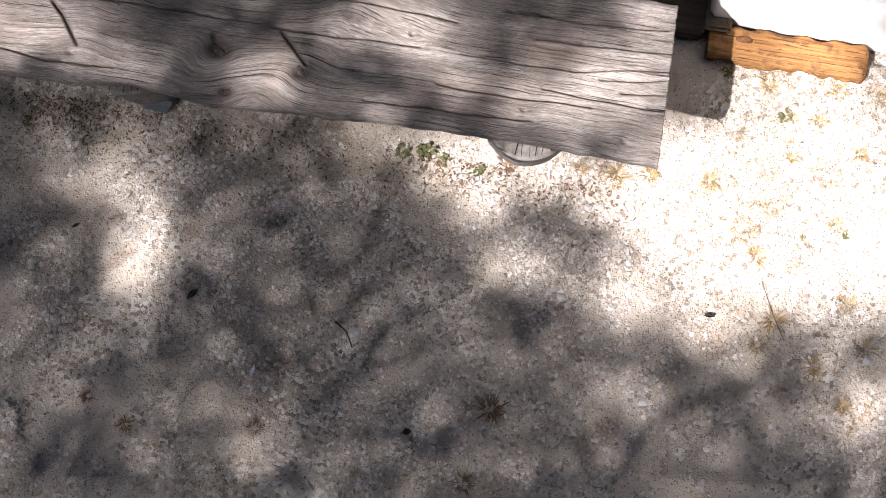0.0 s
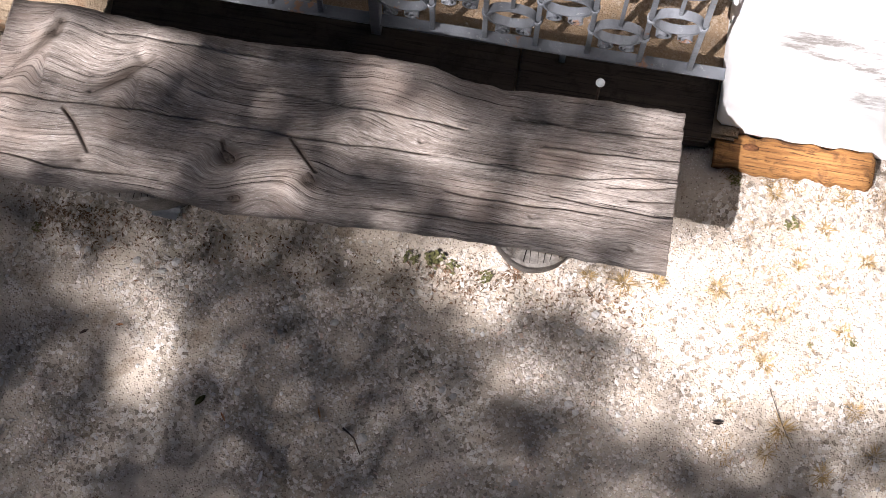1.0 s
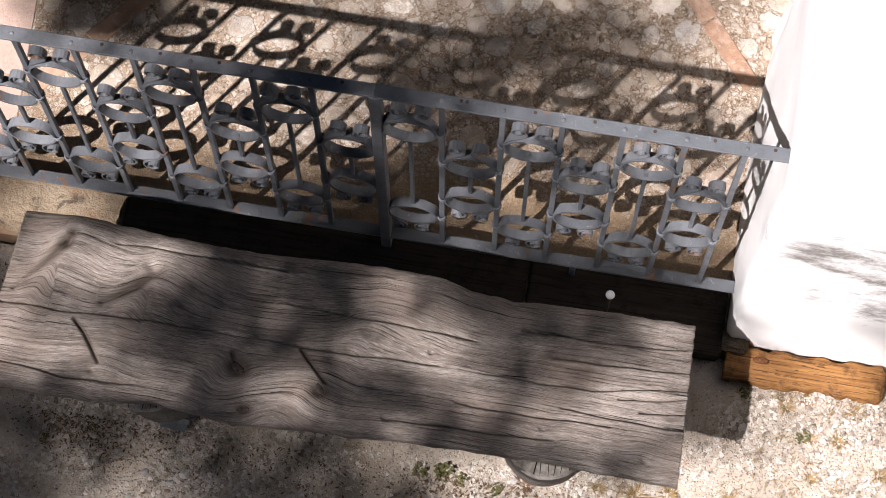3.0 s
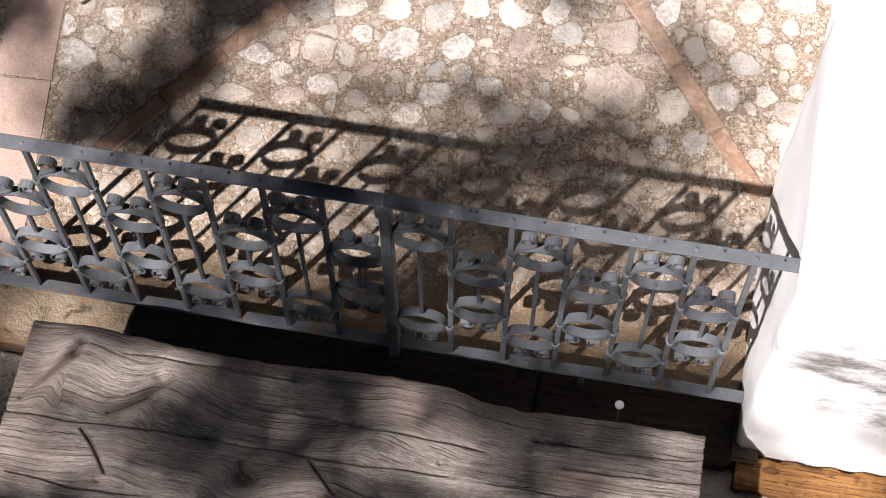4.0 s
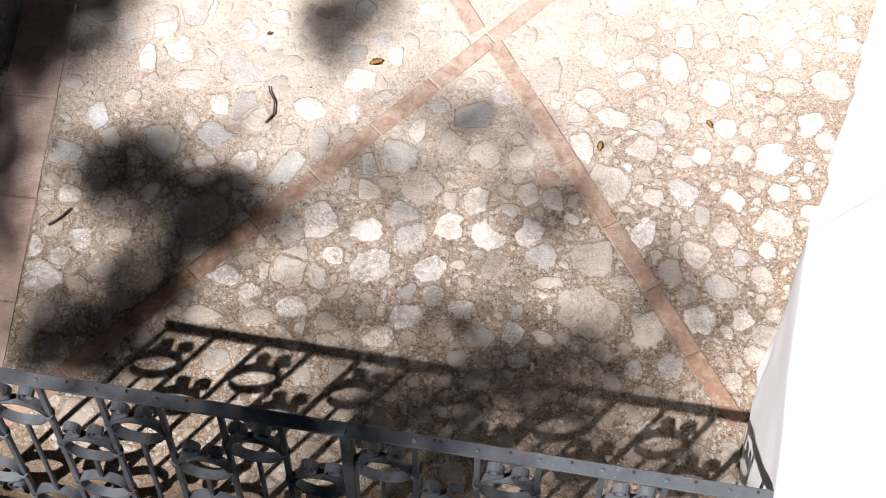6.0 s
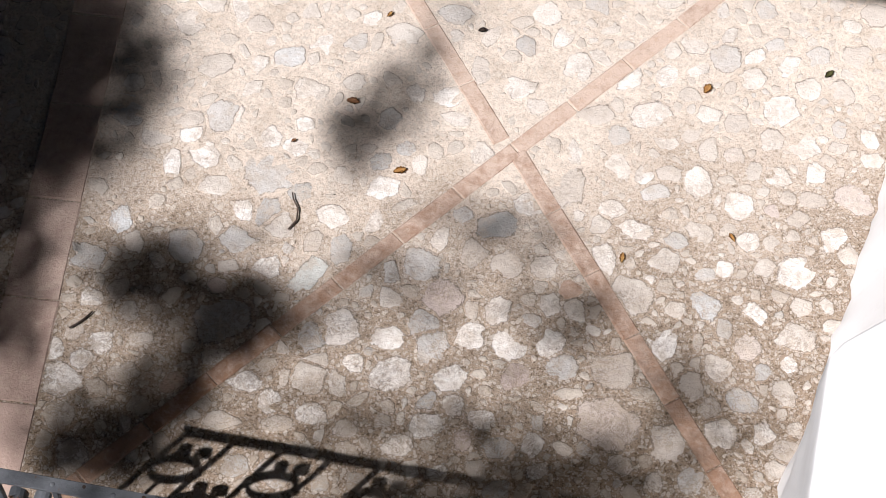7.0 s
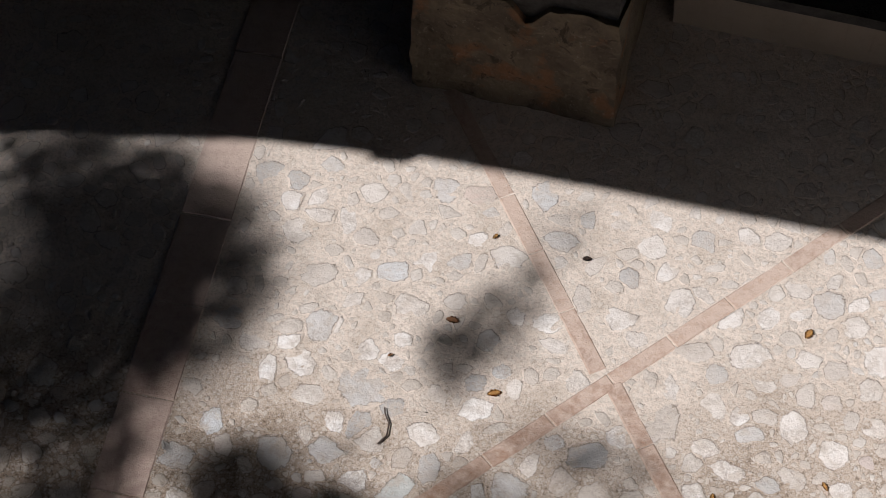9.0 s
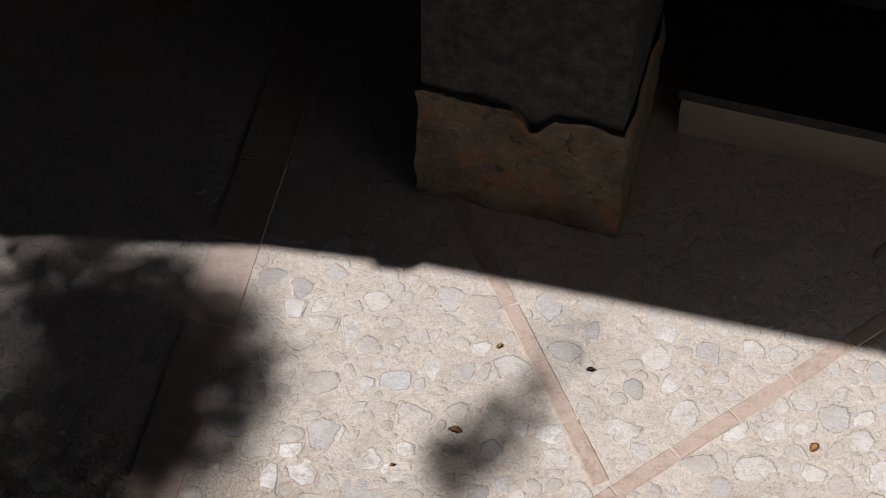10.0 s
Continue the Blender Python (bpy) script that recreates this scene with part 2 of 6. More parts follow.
def crumbling_render(name, a, b, red):
    n = Nodes(name, 0.95, spec=0.1)
    p = n.place()
    big, mid, fine = n.noise(p, 5, 5, 0.65), n.noise(p, 17, 6, 0.7, 0.8), n.noise(p, 70, 5, 0.7)
    c = n.ramp(big, [(0.38, a), (0.6, b)])
    c = n.mix(n.ramp(n.noise(p, 8, 4, 0.6), [(0.54, 0.0), (0.64, 0.8)]), c, red)
    c = n.mix(n.ramp(mid, [(0.35, 0.75), (0.42, 0.0)]), c, (0.06, 0.047, 0.036))
    c = n.mix(n.ramp(fine, [(0.6, 0.0), (0.7, 0.6)]), c, (0.36, 0.31, 0.25))
    return n.done(c, n.mix(0.5, mid, fine), 0.02)


def weathered_wood():
    n = Nodes("weathered_oak", 0.85, spec=0.2)
    uv = n.t.nodes.new("ShaderNodeTexCoord").outputs["UV"]
    def streak(a, b, detail, rough=0.55):
        return n.noise(n.add("ShaderNodeMapping", Vector=uv, Scale=(a, b, 1)).outputs[0], 1.0, detail, rough)
    broad, lines, hair, fine = streak(1.6, 34, 4, 0.6), streak(2.4, 150, 4, 0.62), streak(7.0, 300, 4, 0.65), streak(40, 520, 4, 0.75)
    c = n.ramp(broad, [(0.32, (0.170, 0.141, 0.120)), (0.52, (0.272, 0.232, 0.200)), (0.70, (0.385, 0.340, 0.300))])
    c = n.mix(n.ramp(fine, [(0.40, 0.75), (0.50, 0.0)]), c, (0.12, 0.098, 0.085))
    c = n.mix(n.ramp(fine, [(0.55, 0.0), (0.66, 0.65)]), c, (0.50, 0.47, 0.445))
    c = n.mix(n.ramp(hair, [(0.36, 0.75), (0.41, 0.0)]), c, (0.085, 0.068, 0.057))
    c = n.mix(n.ramp(lines, [(0.345, 1.0), (0.355, 0.0)]), c, (0.022, 0.017, 0.014))
    warm = n.noise(n.place(), 5, 3)
    c = n.mix(n.ramp(warm, [(0.52, 0.0), (0.7, 0.45)]), c, (0.32, 0.24, 0.19))
    torn = n.add("ShaderNodeAttribute")
    torn.attribute_name = "torn"
    c = n.mix(n.math("MULTIPLY", n.ramp(n.math("ADD", torn.outputs["Fac"], n.math("MULTIPLY", fine, 0.9)), [(0.62, 0.0), (1.25, 1.0)]), 0.8), c, (0.085, 0.064, 0.05))
    blot = n.noise(n.place((1, 2.5, 1)), 9, 4, 0.6)
    c = n.mix(n.ramp(blot, [(0.58, 0.0), (0.72, 0.5)]), c, (0.15, 0.125, 0.11))
    h = n.mix(0.5, n.mix(0.5, fine, n.ramp(hair, [(0.34, 0.0), (0.44, 1.0)])), n.ramp(lines, [(0.33, 0.0), (0.42, 1.0)]))
    return n.done(c, h, 0.005)


def raw_timber(name, a, b, dark, axis=(3, 60, 60)):
    n = Nodes(name, 0.75, spec=0.25)
    p = n.place(axis)
    g = n.noise(p, 1.0, 4, 0.6, 0.6)
    c = n.ramp(g, [(0.3, a), (0.65, b)])
    c = n.mix(n.ramp(n.noise(n.place((5, 230, 230)), 1.0, 4, 0.65), [(0.38, 0.85), (0.46, 0.0)]), c, dark)
    c = n.mix(n.ramp(n.noise(n.place(), 20, 5, 0.7), [(0.52, 0.0), (0.66, 0.7)]), c, dark)
    return n.done(c, g, 0.004)


def painted_iron():
    n = Nodes("grey_painted_iron", 0.5, 0.0, 0.45)
    p = n.place()
    c = n.ramp(n.random(), [(0.0, (0.10, 0.108, 0.12)), (1.0, (0.175, 0.184, 0.198))])
    m = n.noise(p, 28, 5, 0.65)
    c = n.mix(n.ramp(m, [(0.46, 0.0), (0.66, 0.5)]), c, (0.08, 0.085, 0.094))
    c = n.mix(n.ramp(n.noise(p, 55, 5, 0.75, 0.6), [(0.62, 0.0), (0.68, 0.6)]), c, (0.33, 0.33, 0.325))
    rust = n.noise(p, 17, 6, 0.7)
    c = n.mix(n.ramp(rust, [(0.61, 0.0), (0.65, 0.9)]), c, (0.22, 0.115, 0.06))
    return n.done(c, n.noise(p, 130, 4, 0.6), 0.0012, n.ramp(rust, [(0.6, 0.5), (0.72, 0.85)]))


def plain(name, c, rough=0.8, vary=0.3, scale=40, depth=0.002):
    n = Nodes(name, rough, spec=0.2)
    p = n.place()
    f = n.noise(p, scale, 5, 0.65)
    dark = tuple(v * (1 - vary) for v in c)
    light = tuple(min(1, v * (1 + vary)) for v in c)
    col = n.ramp(f, [(0.3, dark), (0.7, light)])
    return n.done(col, f, depth)


SOIL, PEBBLE, LOOSE = gravel_soil(), pebble_stone(), loose_pebble()
MORTAR = mortar_bed()
STONE_WHITE = cobble("white_limestone", [(0.0, (0.68, 0.615, 0.545)), (0.4, (0.77, 0.72, 0.665)), (1.0, (0.86, 0.83, 0.79))], (0.66, 0.585, 0.51))
STONE_BUFF = cobble("buff_limestone", [(0.0, (0.50, 0.43, 0.365)), (0.5, (0.59, 0.53, 0.465)), (1.0, (0.66, 0.61, 0.55))], (0.54, 0.465, 0.395))
STONE_GREY = cobble("grey_limestone", [(0.0, (0.43, 0.41, 0.385)), (0.5, (0.52, 0.50, 0.475)), (1.0, (0.58, 0.555, 0.525))], (0.45, 0.42, 0.385))
STONE_DARK = cobble("dark_grey_limestone", [(0.0, (0.27, 0.27, 0.27)), (1.0, (0.37, 0.365, 0.355))], (0.40, 0.385, 0.365))
STONE_BLUE = cobble("blue_grey_limestone", [(0.0, (0.54, 0.55, 0.55)), (1.0, (0.63, 0.64, 0.64))], (0.50, 0.50, 0.49))
STONE_PINK = cobble("pink_limestone", [(0.0, (0.51, 0.415, 0.375)), (1.0, (0.58, 0.49, 0.445))], (0.49, 0.39, 0.34))
STONE_ROSE = cobble("pale_rose_limestone", [(0.0, (0.56, 0.48, 0.42)), (1.0, (0.61, 0.53, 0.47))], (0.53, 0.44, 0.375))
STONE_RED = cobble("reddish_brick_stone", [(0.0, (0.50, 0.34, 0.26)), (1.0, (0.55, 0.39, 0.30))], (0.56, 0.44, 0.36))
STONE_GREEN = cobble("greenish_slab", [(0.0, (0.53, 0.535, 0.50)), (1.0, (0.56, 0.565, 0.53))], (0.44, 0.445, 0.415))
BRICK = terracotta("terracotta_brick", (0.30, 0.17, 0.105), (0.46, 0.30, 0.21), (0.22, 0.15, 0.11))
TILE = terracotta("terracotta_tile", (0.42, 0.29, 0.235), (0.47, 0.345, 0.29), (0.36, 0.26, 0.21))
WHITEWASH = plaster("whitewashed_plaster", (0.90, 0.895, 0.885), (0.80, 0.775, 0.745), 0.3, ((0.88, 0.72, 0.16, 0.11), (1.03, 0.46, 0.15, 0.12)))
RENDER_TAN = plaster("tan_render", (0.23, 0.185, 0.135), (0.12, 0.09, 0.06), 0.85)
CRUMBLING = crumbling_render("crumbling_render", (0.12, 0.095, 0.07), (0.21, 0.165, 0.115), (0.25, 0.13, 0.07))
DARK_RENDER = plaster("dim_tan_render", (0.31, 0.25, 0.195), (0.22, 0.175, 0.13), 0.5)
CEMENT = crumbling_render("ochre_cement", (0.20, 0.15, 0.10), (0.34, 0.27, 0.19), (0.26, 0.15, 0.085))
OAK = weathered_wood()
OAK_END = raw_timber("weathered_end_grain", (0.20, 0.18, 0.16), (0.37, 0.335, 0.295), (0.16, 0.13, 0.10), (70, 70, 6))
STUMP_SIDE = raw_timber("grey_stump_bark", (0.17, 0.15, 0.13), (0.27, 0.245, 0.22), (0.07, 0.06, 0.05), (60, 60, 5))
PINE = raw_timber("orange_pine", (0.18, 0.078, 0.024), (0.34, 0.17, 0.055), (0.055, 0.023, 0.009), (6, 130, 130))
# near-black brown that carries the bench's shadow in its colour
SHADE_BROWN = raw_timber("shade_brown", (0.035, 0.026, 0.02), (0.06, 0.045, 0.034), (0.015, 0.011, 0.008))
IRON = painted_iron()
DRY_GRASS = plain("dry_grass", (0.30, 0.205, 0.09), 0.9, 0.35, 60)
STRAW = plain("ochre_straw", (0.27, 0.17, 0.07), 0.9, 0.5, 35)
BROWN_TUFT = plain("withered_brown", (0.17, 0.10, 0.06), 0.9, 0.4, 60)
LITTER = plain("leaf_litter_brown", (0.15, 0.09, 0.052), 0.9, 0.5, 80)
GREEN_WEED = plain("green_weed", (0.11, 0.105, 0.04), 0.8, 0.35, 60)
BROWN_LEAF = plain("brown_leaf", (0.38, 0.20, 0.10), 0.8, 0.4, 120)
OCHRE_LEAF = plain("ochre_leaf", (0.58, 0.34, 0.12), 0.8, 0.3, 120)
TWIG = plain("dark_twig", (0.07, 0.05, 0.04), 0.85, 0.3, 90)
# near-black base puts the porch's shade into the stone colour
PORCH_DARK = plain("porch_dark_stone", (0.055, 0.05, 0.046), 0.95, 0.5, 18, 0.012)
# near-black so the unseen roof throws little light back down
ROOF_DARK = plain("roof_dark", (0.045, 0.034, 0.028), 0.9, 0.3, 20)
WHITE_CAP = plain("white_plastic", (0.75, 0.75, 0.74), 0.5, 0.05, 30)
LEAF = plain("tree_leaf", (0.055, 0.085, 0.025), 0.6, 0.3, 30)
BARK = plain("tree_bark", (0.13, 0.105, 0.08), 0.95, 0.4, 30, 0.01)
PINE_KNOT = plain("pine_knot", (0.14, 0.06, 0.025), 0.8, 0.5, 130, 0.003)
KNOT = plain("dark_knot_wood", (0.085, 0.066, 0.054), 0.85, 0.6, 130, 0.004)
CRACK = plain("open_crack", (0.022, 0.018, 0.014), 0.95, 0.3, 60)
SHARD = plain("grey_slate_shard", (0.17, 0.175, 0.18), 0.7, 0.3, 50)


# ---- building helpers ----
def mesh_of(name, bm, *mats, smooth=False):
    me = bpy.data.meshes.new(name)
    bmesh.ops.recalc_face_normals(bm, faces=bm.faces[:])
    bm.to_mesh(me)
    bm.free()
    for m in mats:
        me.materials.append(m)
    if smooth:
        me.polygons.foreach_set("use_smooth", [True] * len(me.polygons))
    return me


def part(name, bm, material, parent, label="", smooth=False):
    me = bm if isinstance(bm, bpy.types.Mesh) else mesh_of(name, bm, material, smooth=smooth)
    ob = new(name, me)
    ob.parent = parent
    if parent is not None:
        ob.matrix_parent_inverse = parent.matrix_world.inverted()
    return tagged(ob, label) if label else ob


def base(name, at, label, category, group="", kind=""):
    ob = new(name)
    ob.empty_display_size = 0.1
    ob.matrix_world = Matrix.Translation(at)
    return tagged(ob, label, category, group, kind)


def box(lo, hi, bevel=0.0, segments=1):
    bm = bmesh.new()
    bmesh.ops.create_cube(bm, size=1)
    for v in bm.verts:
        v.co = Vector([(lo[i] + hi[i]) / 2 + v.co[i] * (hi[i] - lo[i]) for i in range(3)])
    if bevel:
        bmesh.ops.bevel(bm, geom=bm.edges[:], offset=bevel, segments=segments, affect="EDGES")
    return bm


def band(points, width, thick, closed=False):
    """A flat iron strip bent along points (x, z), its width lying along y."""
    bm = bmesh.new()
    n = len(points)
    rows = []
    for i, (x, z) in enumerate(points):
        a = points[(i - 1) % n] if closed or i else points[0]
        b = points[(i + 1) % n] if closed or i < n - 1 else points[-1]
        t = Vector((b[0] - a[0], b[1] - a[1])).normalized()
        k = Vector((-t.y, t.x)) * thick / 2
        rows.append([bm.verts.new((x + s * k.x, y, z + s * k.y)) for s, y in ((1, -width / 2), (1, width / 2), (-1, width / 2), (-1, -width / 2))])
    for i in range(n if closed else n - 1):
        a, b = rows[i], rows[(i + 1) % n]
        for j in range(4):
            bm.faces.new((a[j], a[(j + 1) % 4], b[(j + 1) % 4], b[j]))
    if not closed:
        bm.faces.new(rows[0])
        bm.faces.new(rows[-1][::-1])
    return bm


def tube(points, radii, sides=8, bm=None):
    """A round bar along points, with its own radius at each."""
    bm = bm or bmesh.new()
    rows = []
    for i, p in enumerate(points):
        a, b = Vector(points[max(0, i - 1)]), Vector(points[min(len(points) - 1, i + 1)])
        q = (b - a).to_track_quat("Z", "Y")
        rows.append([bm.verts.new(Vector(p) + q @ Vector((radii[i] * math.cos(w), radii[i] * math.sin(w), 0))) for w in (2 * math.pi * k / sides for k in range(sides))])
    for a, b in zip(rows, rows[1:]):
        for j in range(sides):
            bm.faces.new((a[j], a[(j + 1) % sides], b[(j + 1) % sides], b[j]))
    bm.faces.new(rows[0][::-1])
    bm.faces.new(rows[-1])
    return bm


def steps(*runs):
    """Joins runs of (from, to, count) into one rising row of numbers."""
    out = []
    for a, b, k in runs:
        out += [a + (b - a) * i / k for i in range(k)]
    return out + [runs[-1][1]]


def sheet(name, xs, ys, height, material):
    """One sheet of ground over the crossings of xs and ys."""
    verts = [(x, y, height(x, y)) for y in ys for x in xs]
    w = len(xs)
    faces = [(j * w + i, j * w + i + 1, (j + 1) * w + i + 1, (j + 1) * w + i) for j in range(len(ys) - 1) for i in range(w - 1)]
    me = bpy.data.meshes.new(name)
    me.from_pydata(verts, [], faces)
    me.materials.append(material)
    me.polygons.foreach_set("use_smooth", [True] * len(faces))
    return new(name, me)


def fbm(x, y, s, octaves=3):
    return noise.fractal(Vector((x * s, y * s, 0.37)), 1.0, 2.0, octaves)


# ---- ground and terrace floor ----
GROUND_Z = -0.04


def ground_height(x, y):
    near = max(0.0, 1 - max(abs(x) - 1.9, abs(y + 0.8) - 1.4, 0) / 2)
    if y > -0.14:
        return GROUND_Z - 0.03
    return GROUND_Z + near * (0.005 * fbm(x, y, 5) + 0.0035 * fbm(x, y, 38)) - 0.02 * (1 - near)


ground = sheet("ground", steps((-90, -10, 4), (-10, -1.7, 8), (-1.7, 1.9, 330), (1.9, 10, 8), (10, 90, 4)),
               steps((-90, -10, 4), (-10, -1.9, 8), (-1.9, -0.08, 170), (-0.08, 0.5, 2), (0.5, 90, 6)), ground_height, SOIL)
tagged(ground, "dusty pale gravel ground with dry tufts", "ground", kind="structure")


def floor_height(x, y):
    near = 1.0 if -2.2 < x < 1.6 and y < 2.6 else 0.0
    return near * (0.0022 * fbm(x, y, 7) + 0.0022 * fbm(x, y, 34))


floor = sheet("floor", steps((-6, -2.1, 6), (-2.1, 1.2, 250), (1.2, 4, 5)), steps((0.02, 2.5, 190), (2.5, 6, 8)), floor_height, MORTAR)
tagged(floor, "cobbled terrace of pale stones set in sandy mortar", "floor", kind="structure")
kerb_bm = box((-6, -0.13, -0.12), (0.75, 0.03, 0.012), 0.008, 2)
kerb = part("kerb", kerb_bm, CEMENT, None)
tagged(kerb, "rough ochre cement kerb along the terrace edge", "kerb", kind="structure")

# added dark strip: puts the bench's shadow behind the seat into colour
shade_strip = base("bench_shade_strip", (-0.05, -0.085, GROUND_Z), "near-black strip standing in for the bench's shadow", "timber")
for x0, x1 in ((-0.78, 0.205), (0.209, 0.685)):
    sl = box((x0, -0.150, -0.05), (x1, 0.014, 0.026), 0.006, 2)
    bmesh.ops.subdivide_edges(sl, edges=[e for e in sl.edges if abs(e.verts[0].co.x - e.verts[1].co.x) > 0.3], cuts=40)
    for v in sl.verts:
        v.co += Vector((0, 0.004 * noise.noise(v.co * 9), 0.003 * noise.noise(v.co * 14 + Vector((3, 1, 0)))))
    part("shade_beam", sl, SHADE_BROWN, shade_strip)

# ---- whitewashed wall beside the terrace ----
FOOT = [(4.0, -0.10), (0.705, -0.10), (0.69, -0.085), (0.69, 0.25), (0.697, 0.57), (0.735, 0.77), (0.785, 1.0), (0.82, 1.2), (0.86, 1.51), (0.91, 1.87), (0.99, 2.4), (1.1, 3.2)]


def east_wall():
    pts = []
    for (ax, ay), (bx, by) in zip(FOOT, FOOT[1:]):
        k = max(1, int(math.hypot(bx - ax, by - ay) / 0.035))
        pts += [(ax + (bx - ax) * i / k, ay + (by - ay) * i / k) for i in range(k)]
    pts.append(FOOT[-1])
    zs = steps((-0.06, 0.2, 10), (0.2, 1.03, 24)) + [1.045, 1.052]
    bm = bmesh.new()
    rows = []
    for z in zs:
        row = []
        for i, (x, y) in enumerate(pts):
            a, b = pts[max(0, i - 1)], pts[min(len(pts) - 1, i + 1)]
            t = Vector((b[0] - a[0], b[1] - a[1], 0)).normalized()
            out = Vector((t.y, -t.x, 0)) * -1
            d = 0.005 * noise.noise(Vector((x * 5, y * 5, z * 5))) + 0.002 * noise.noise(Vector((x * 19, y * 19, z * 19)))
            if z < 0.12 and y > 0.5:
                d += (0.022 * noise.noise(Vector((x * 6, y * 6, 3.1))) + 0.014 * noise.noise(Vector((x * 21, y * 21, 5.1)))) * (1 - z / 0.12)
            lean = max(0.0, z) * min(0.35, 0.9 * max(0.0, y - 0.55))
            worn = 0.012 if z > 1.05 else 0.003 if z > 1.04 else 0.0
            row.append(bm.verts.new(Vector((x + lean, y, z + (0.006 * noise.noise(Vector((x * 4, y * 4, 8))) if z > 1.0 else 0.0))) - out * (d + worn)))
        rows.append(row)
    for a, b in zip(rows, rows[1:]):
        for j in range(len(pts) - 1):
            bm.faces.new((a[j], a[j + 1], b[j + 1], b[j]))
    # the broad flat top
    corner = bm.verts.new((4.0, 3.2, zs[-1]))
    bm.faces.new(rows[-1] + [corner])
    return bm


part("wall_east", east_wall(), WHITEWASH, None, smooth=True)
tagged(bpy.data.objects["wall_east"], "low broad whitewashed plaster wall in full sun", "wall", kind="structure")

# ---- unseen roof and walls added to shade the back of the terrace ----
ROOF_Z = 3.4


def shade_roof():
    # unseen caster: points trace the shadow's edge, moved back along LIGHT
    edge = [(-5.0, 1.2), (-2.6, 1.70), (-1.9, 1.845), (-1.766, 1.879), (-1.215, 2.009), (-0.905, 2.05), (-0.90, 2.028), (-0.80, 2.042), (-0.765, 2.075), (-0.267, 2.104), (0.10, 2.118), (0.526, 2.14), (1.5, 2.19), (5.0, 2.3)]
    bm = bmesh.new()
    top, low = [], []
    for x, y in edge:
        p = Vector((x, y, 0)) - LIGHT * ROOF_Z
        low.append(bm.verts.new(p))
        top.append(bm.verts.new(p + Vector((0.0, 0.06, 0.14))))
    far_low, far_top = [bm.verts.new((v.co.x, 4.4, ROOF_Z)) for v in low], [bm.verts.new((v.co.x, 4.4, ROOF_Z + 1.0)) for v in low]
    for i in range(len(edge) - 1):
        bm.faces.new((low[i], low[i + 1], top[i + 1], top[i]))
        bm.faces.new((top[i], top[i + 1], far_top[i + 1], far_top[i]))
        bm.faces.new((low[i + 1], low[i], far_low[i], far_low[i + 1]))
    return bm


roof = part("shade_roof", shade_roof(), ROOF_DARK, None)
tagged(roof, "unseen near-black roof whose edge follows the shadow line", "roof", kind="structure")
# added near-black walls that keep sky and bounced light out of the porch
part("shade_wall_north", box((-6.2, 3.2, -0.1), (4.2, 3.5, 4.2)), PORCH_DARK, None)
tagged(bpy.data.objects["shade_wall_north"], "near-black wall added to close the back of the porch", "wall", kind="structure")
part("shade_wall_east", box((1.25, 2.30, -0.1), (1.5, 3.2, 3.4)), PORCH_DARK, None)
tagged(bpy.data.objects["shade_wall_east"], "unseen near-black wall added to darken the porch's east end", "wall", kind="structure")
part("shade_wall_west", box((-2.9, 1.95, -0.1), (-2.62, 3.2, 3.4)), PORCH_DARK, None)
tagged(bpy.data.objects["shade_wall_west"], "unseen near-black wall added to darken the porch's west side", "wall", kind="structure")

# ---- masonry pier and step under the porch ----
def rough_block(lo, hi, cuts, amount, seed):
    bm = box(lo, hi)
    bmesh.ops.subdivide_edges(bm, edges=bm.edges[:], cuts=cuts, use_grid_fill=True)
    for v in bm.verts:
        p = v.co * 9 + Vector((seed, 0, 0))
        v.co += Vector((noise.noise(p), noise.noise(p + Vector((7, 3, 1))), noise.noise(p + Vector((2, 9, 4))))) * amount
        v.co += Vector((0, 1, 0)) * noise.noise(v.co * 31) * amount * 0.5
    return bm


pier = base("masonry_pier", (-0.566, 2.5, 0), "rough tan-rendered masonry pier with a near-black upper part", "pier")
plinth_bm = rough_block((-0.86, 2.325, -0.005), (-0.272, 2.8, 0.445), 26, 0.014, 1.0)
for v in plinth_bm.verts:
    if v.co.z > 0.3:
        f = (v.co.z - 0.3) / 0.145
        v.co.z -= f * (0.07 * math.exp(-((v.co.x + 0.53) / 0.035) ** 2) + 0.022 * abs(noise.noise(Vector((v.co.x * 17, 1.0, 0)))) + 0.012 * noise.noise(Vector((v.co.x * 50, 2.0, 0))))
    v.co.y += 0.006 * noise.noise(v.co * 45)
part("plinth", plinth_bm, CRUMBLING, pier, "crumbling tan render plinth with a broken top edge")
# above the broken render the shaft takes the porch's near-black
part("shaft", rough_block((-0.848, 2.345, 0.30), (-0.284, 2.785, 3.4), 14, 0.008, 5.0), PORCH_DARK, pier, "near-black upper shaft")
rng = random.Random(4)
for k in range(9):
    s = rng.uniform(0.006, 0.016)
    bm = bmesh.new()
    bmesh.ops.create_icosphere(bm, subdivisions=1, radius=s)
    x = rng.choice((rng.uniform(-0.36, -0.29), rng.uniform(-0.55, -0.46)))
    for v in bm.verts:
        v.co = Vector((v.co.x * rng.uniform(0.7, 1.3), v.co.y, v.co.z * 0.7)) + Vector((x, 2.36 + 0.02 * rng.random(), 0.452))
    part("mortar_crumb", bm, RENDER_TAN, pier)
step = base("stone_step", (0.4, 2.9, 0), "low tan plastered step against the house wall", "step")
part("riser", rough_block((-0.19, 2.75, -0.005), (1.0, 3.2, 0.165), 12, 0.006, 9.0), DARK_RENDER, step)
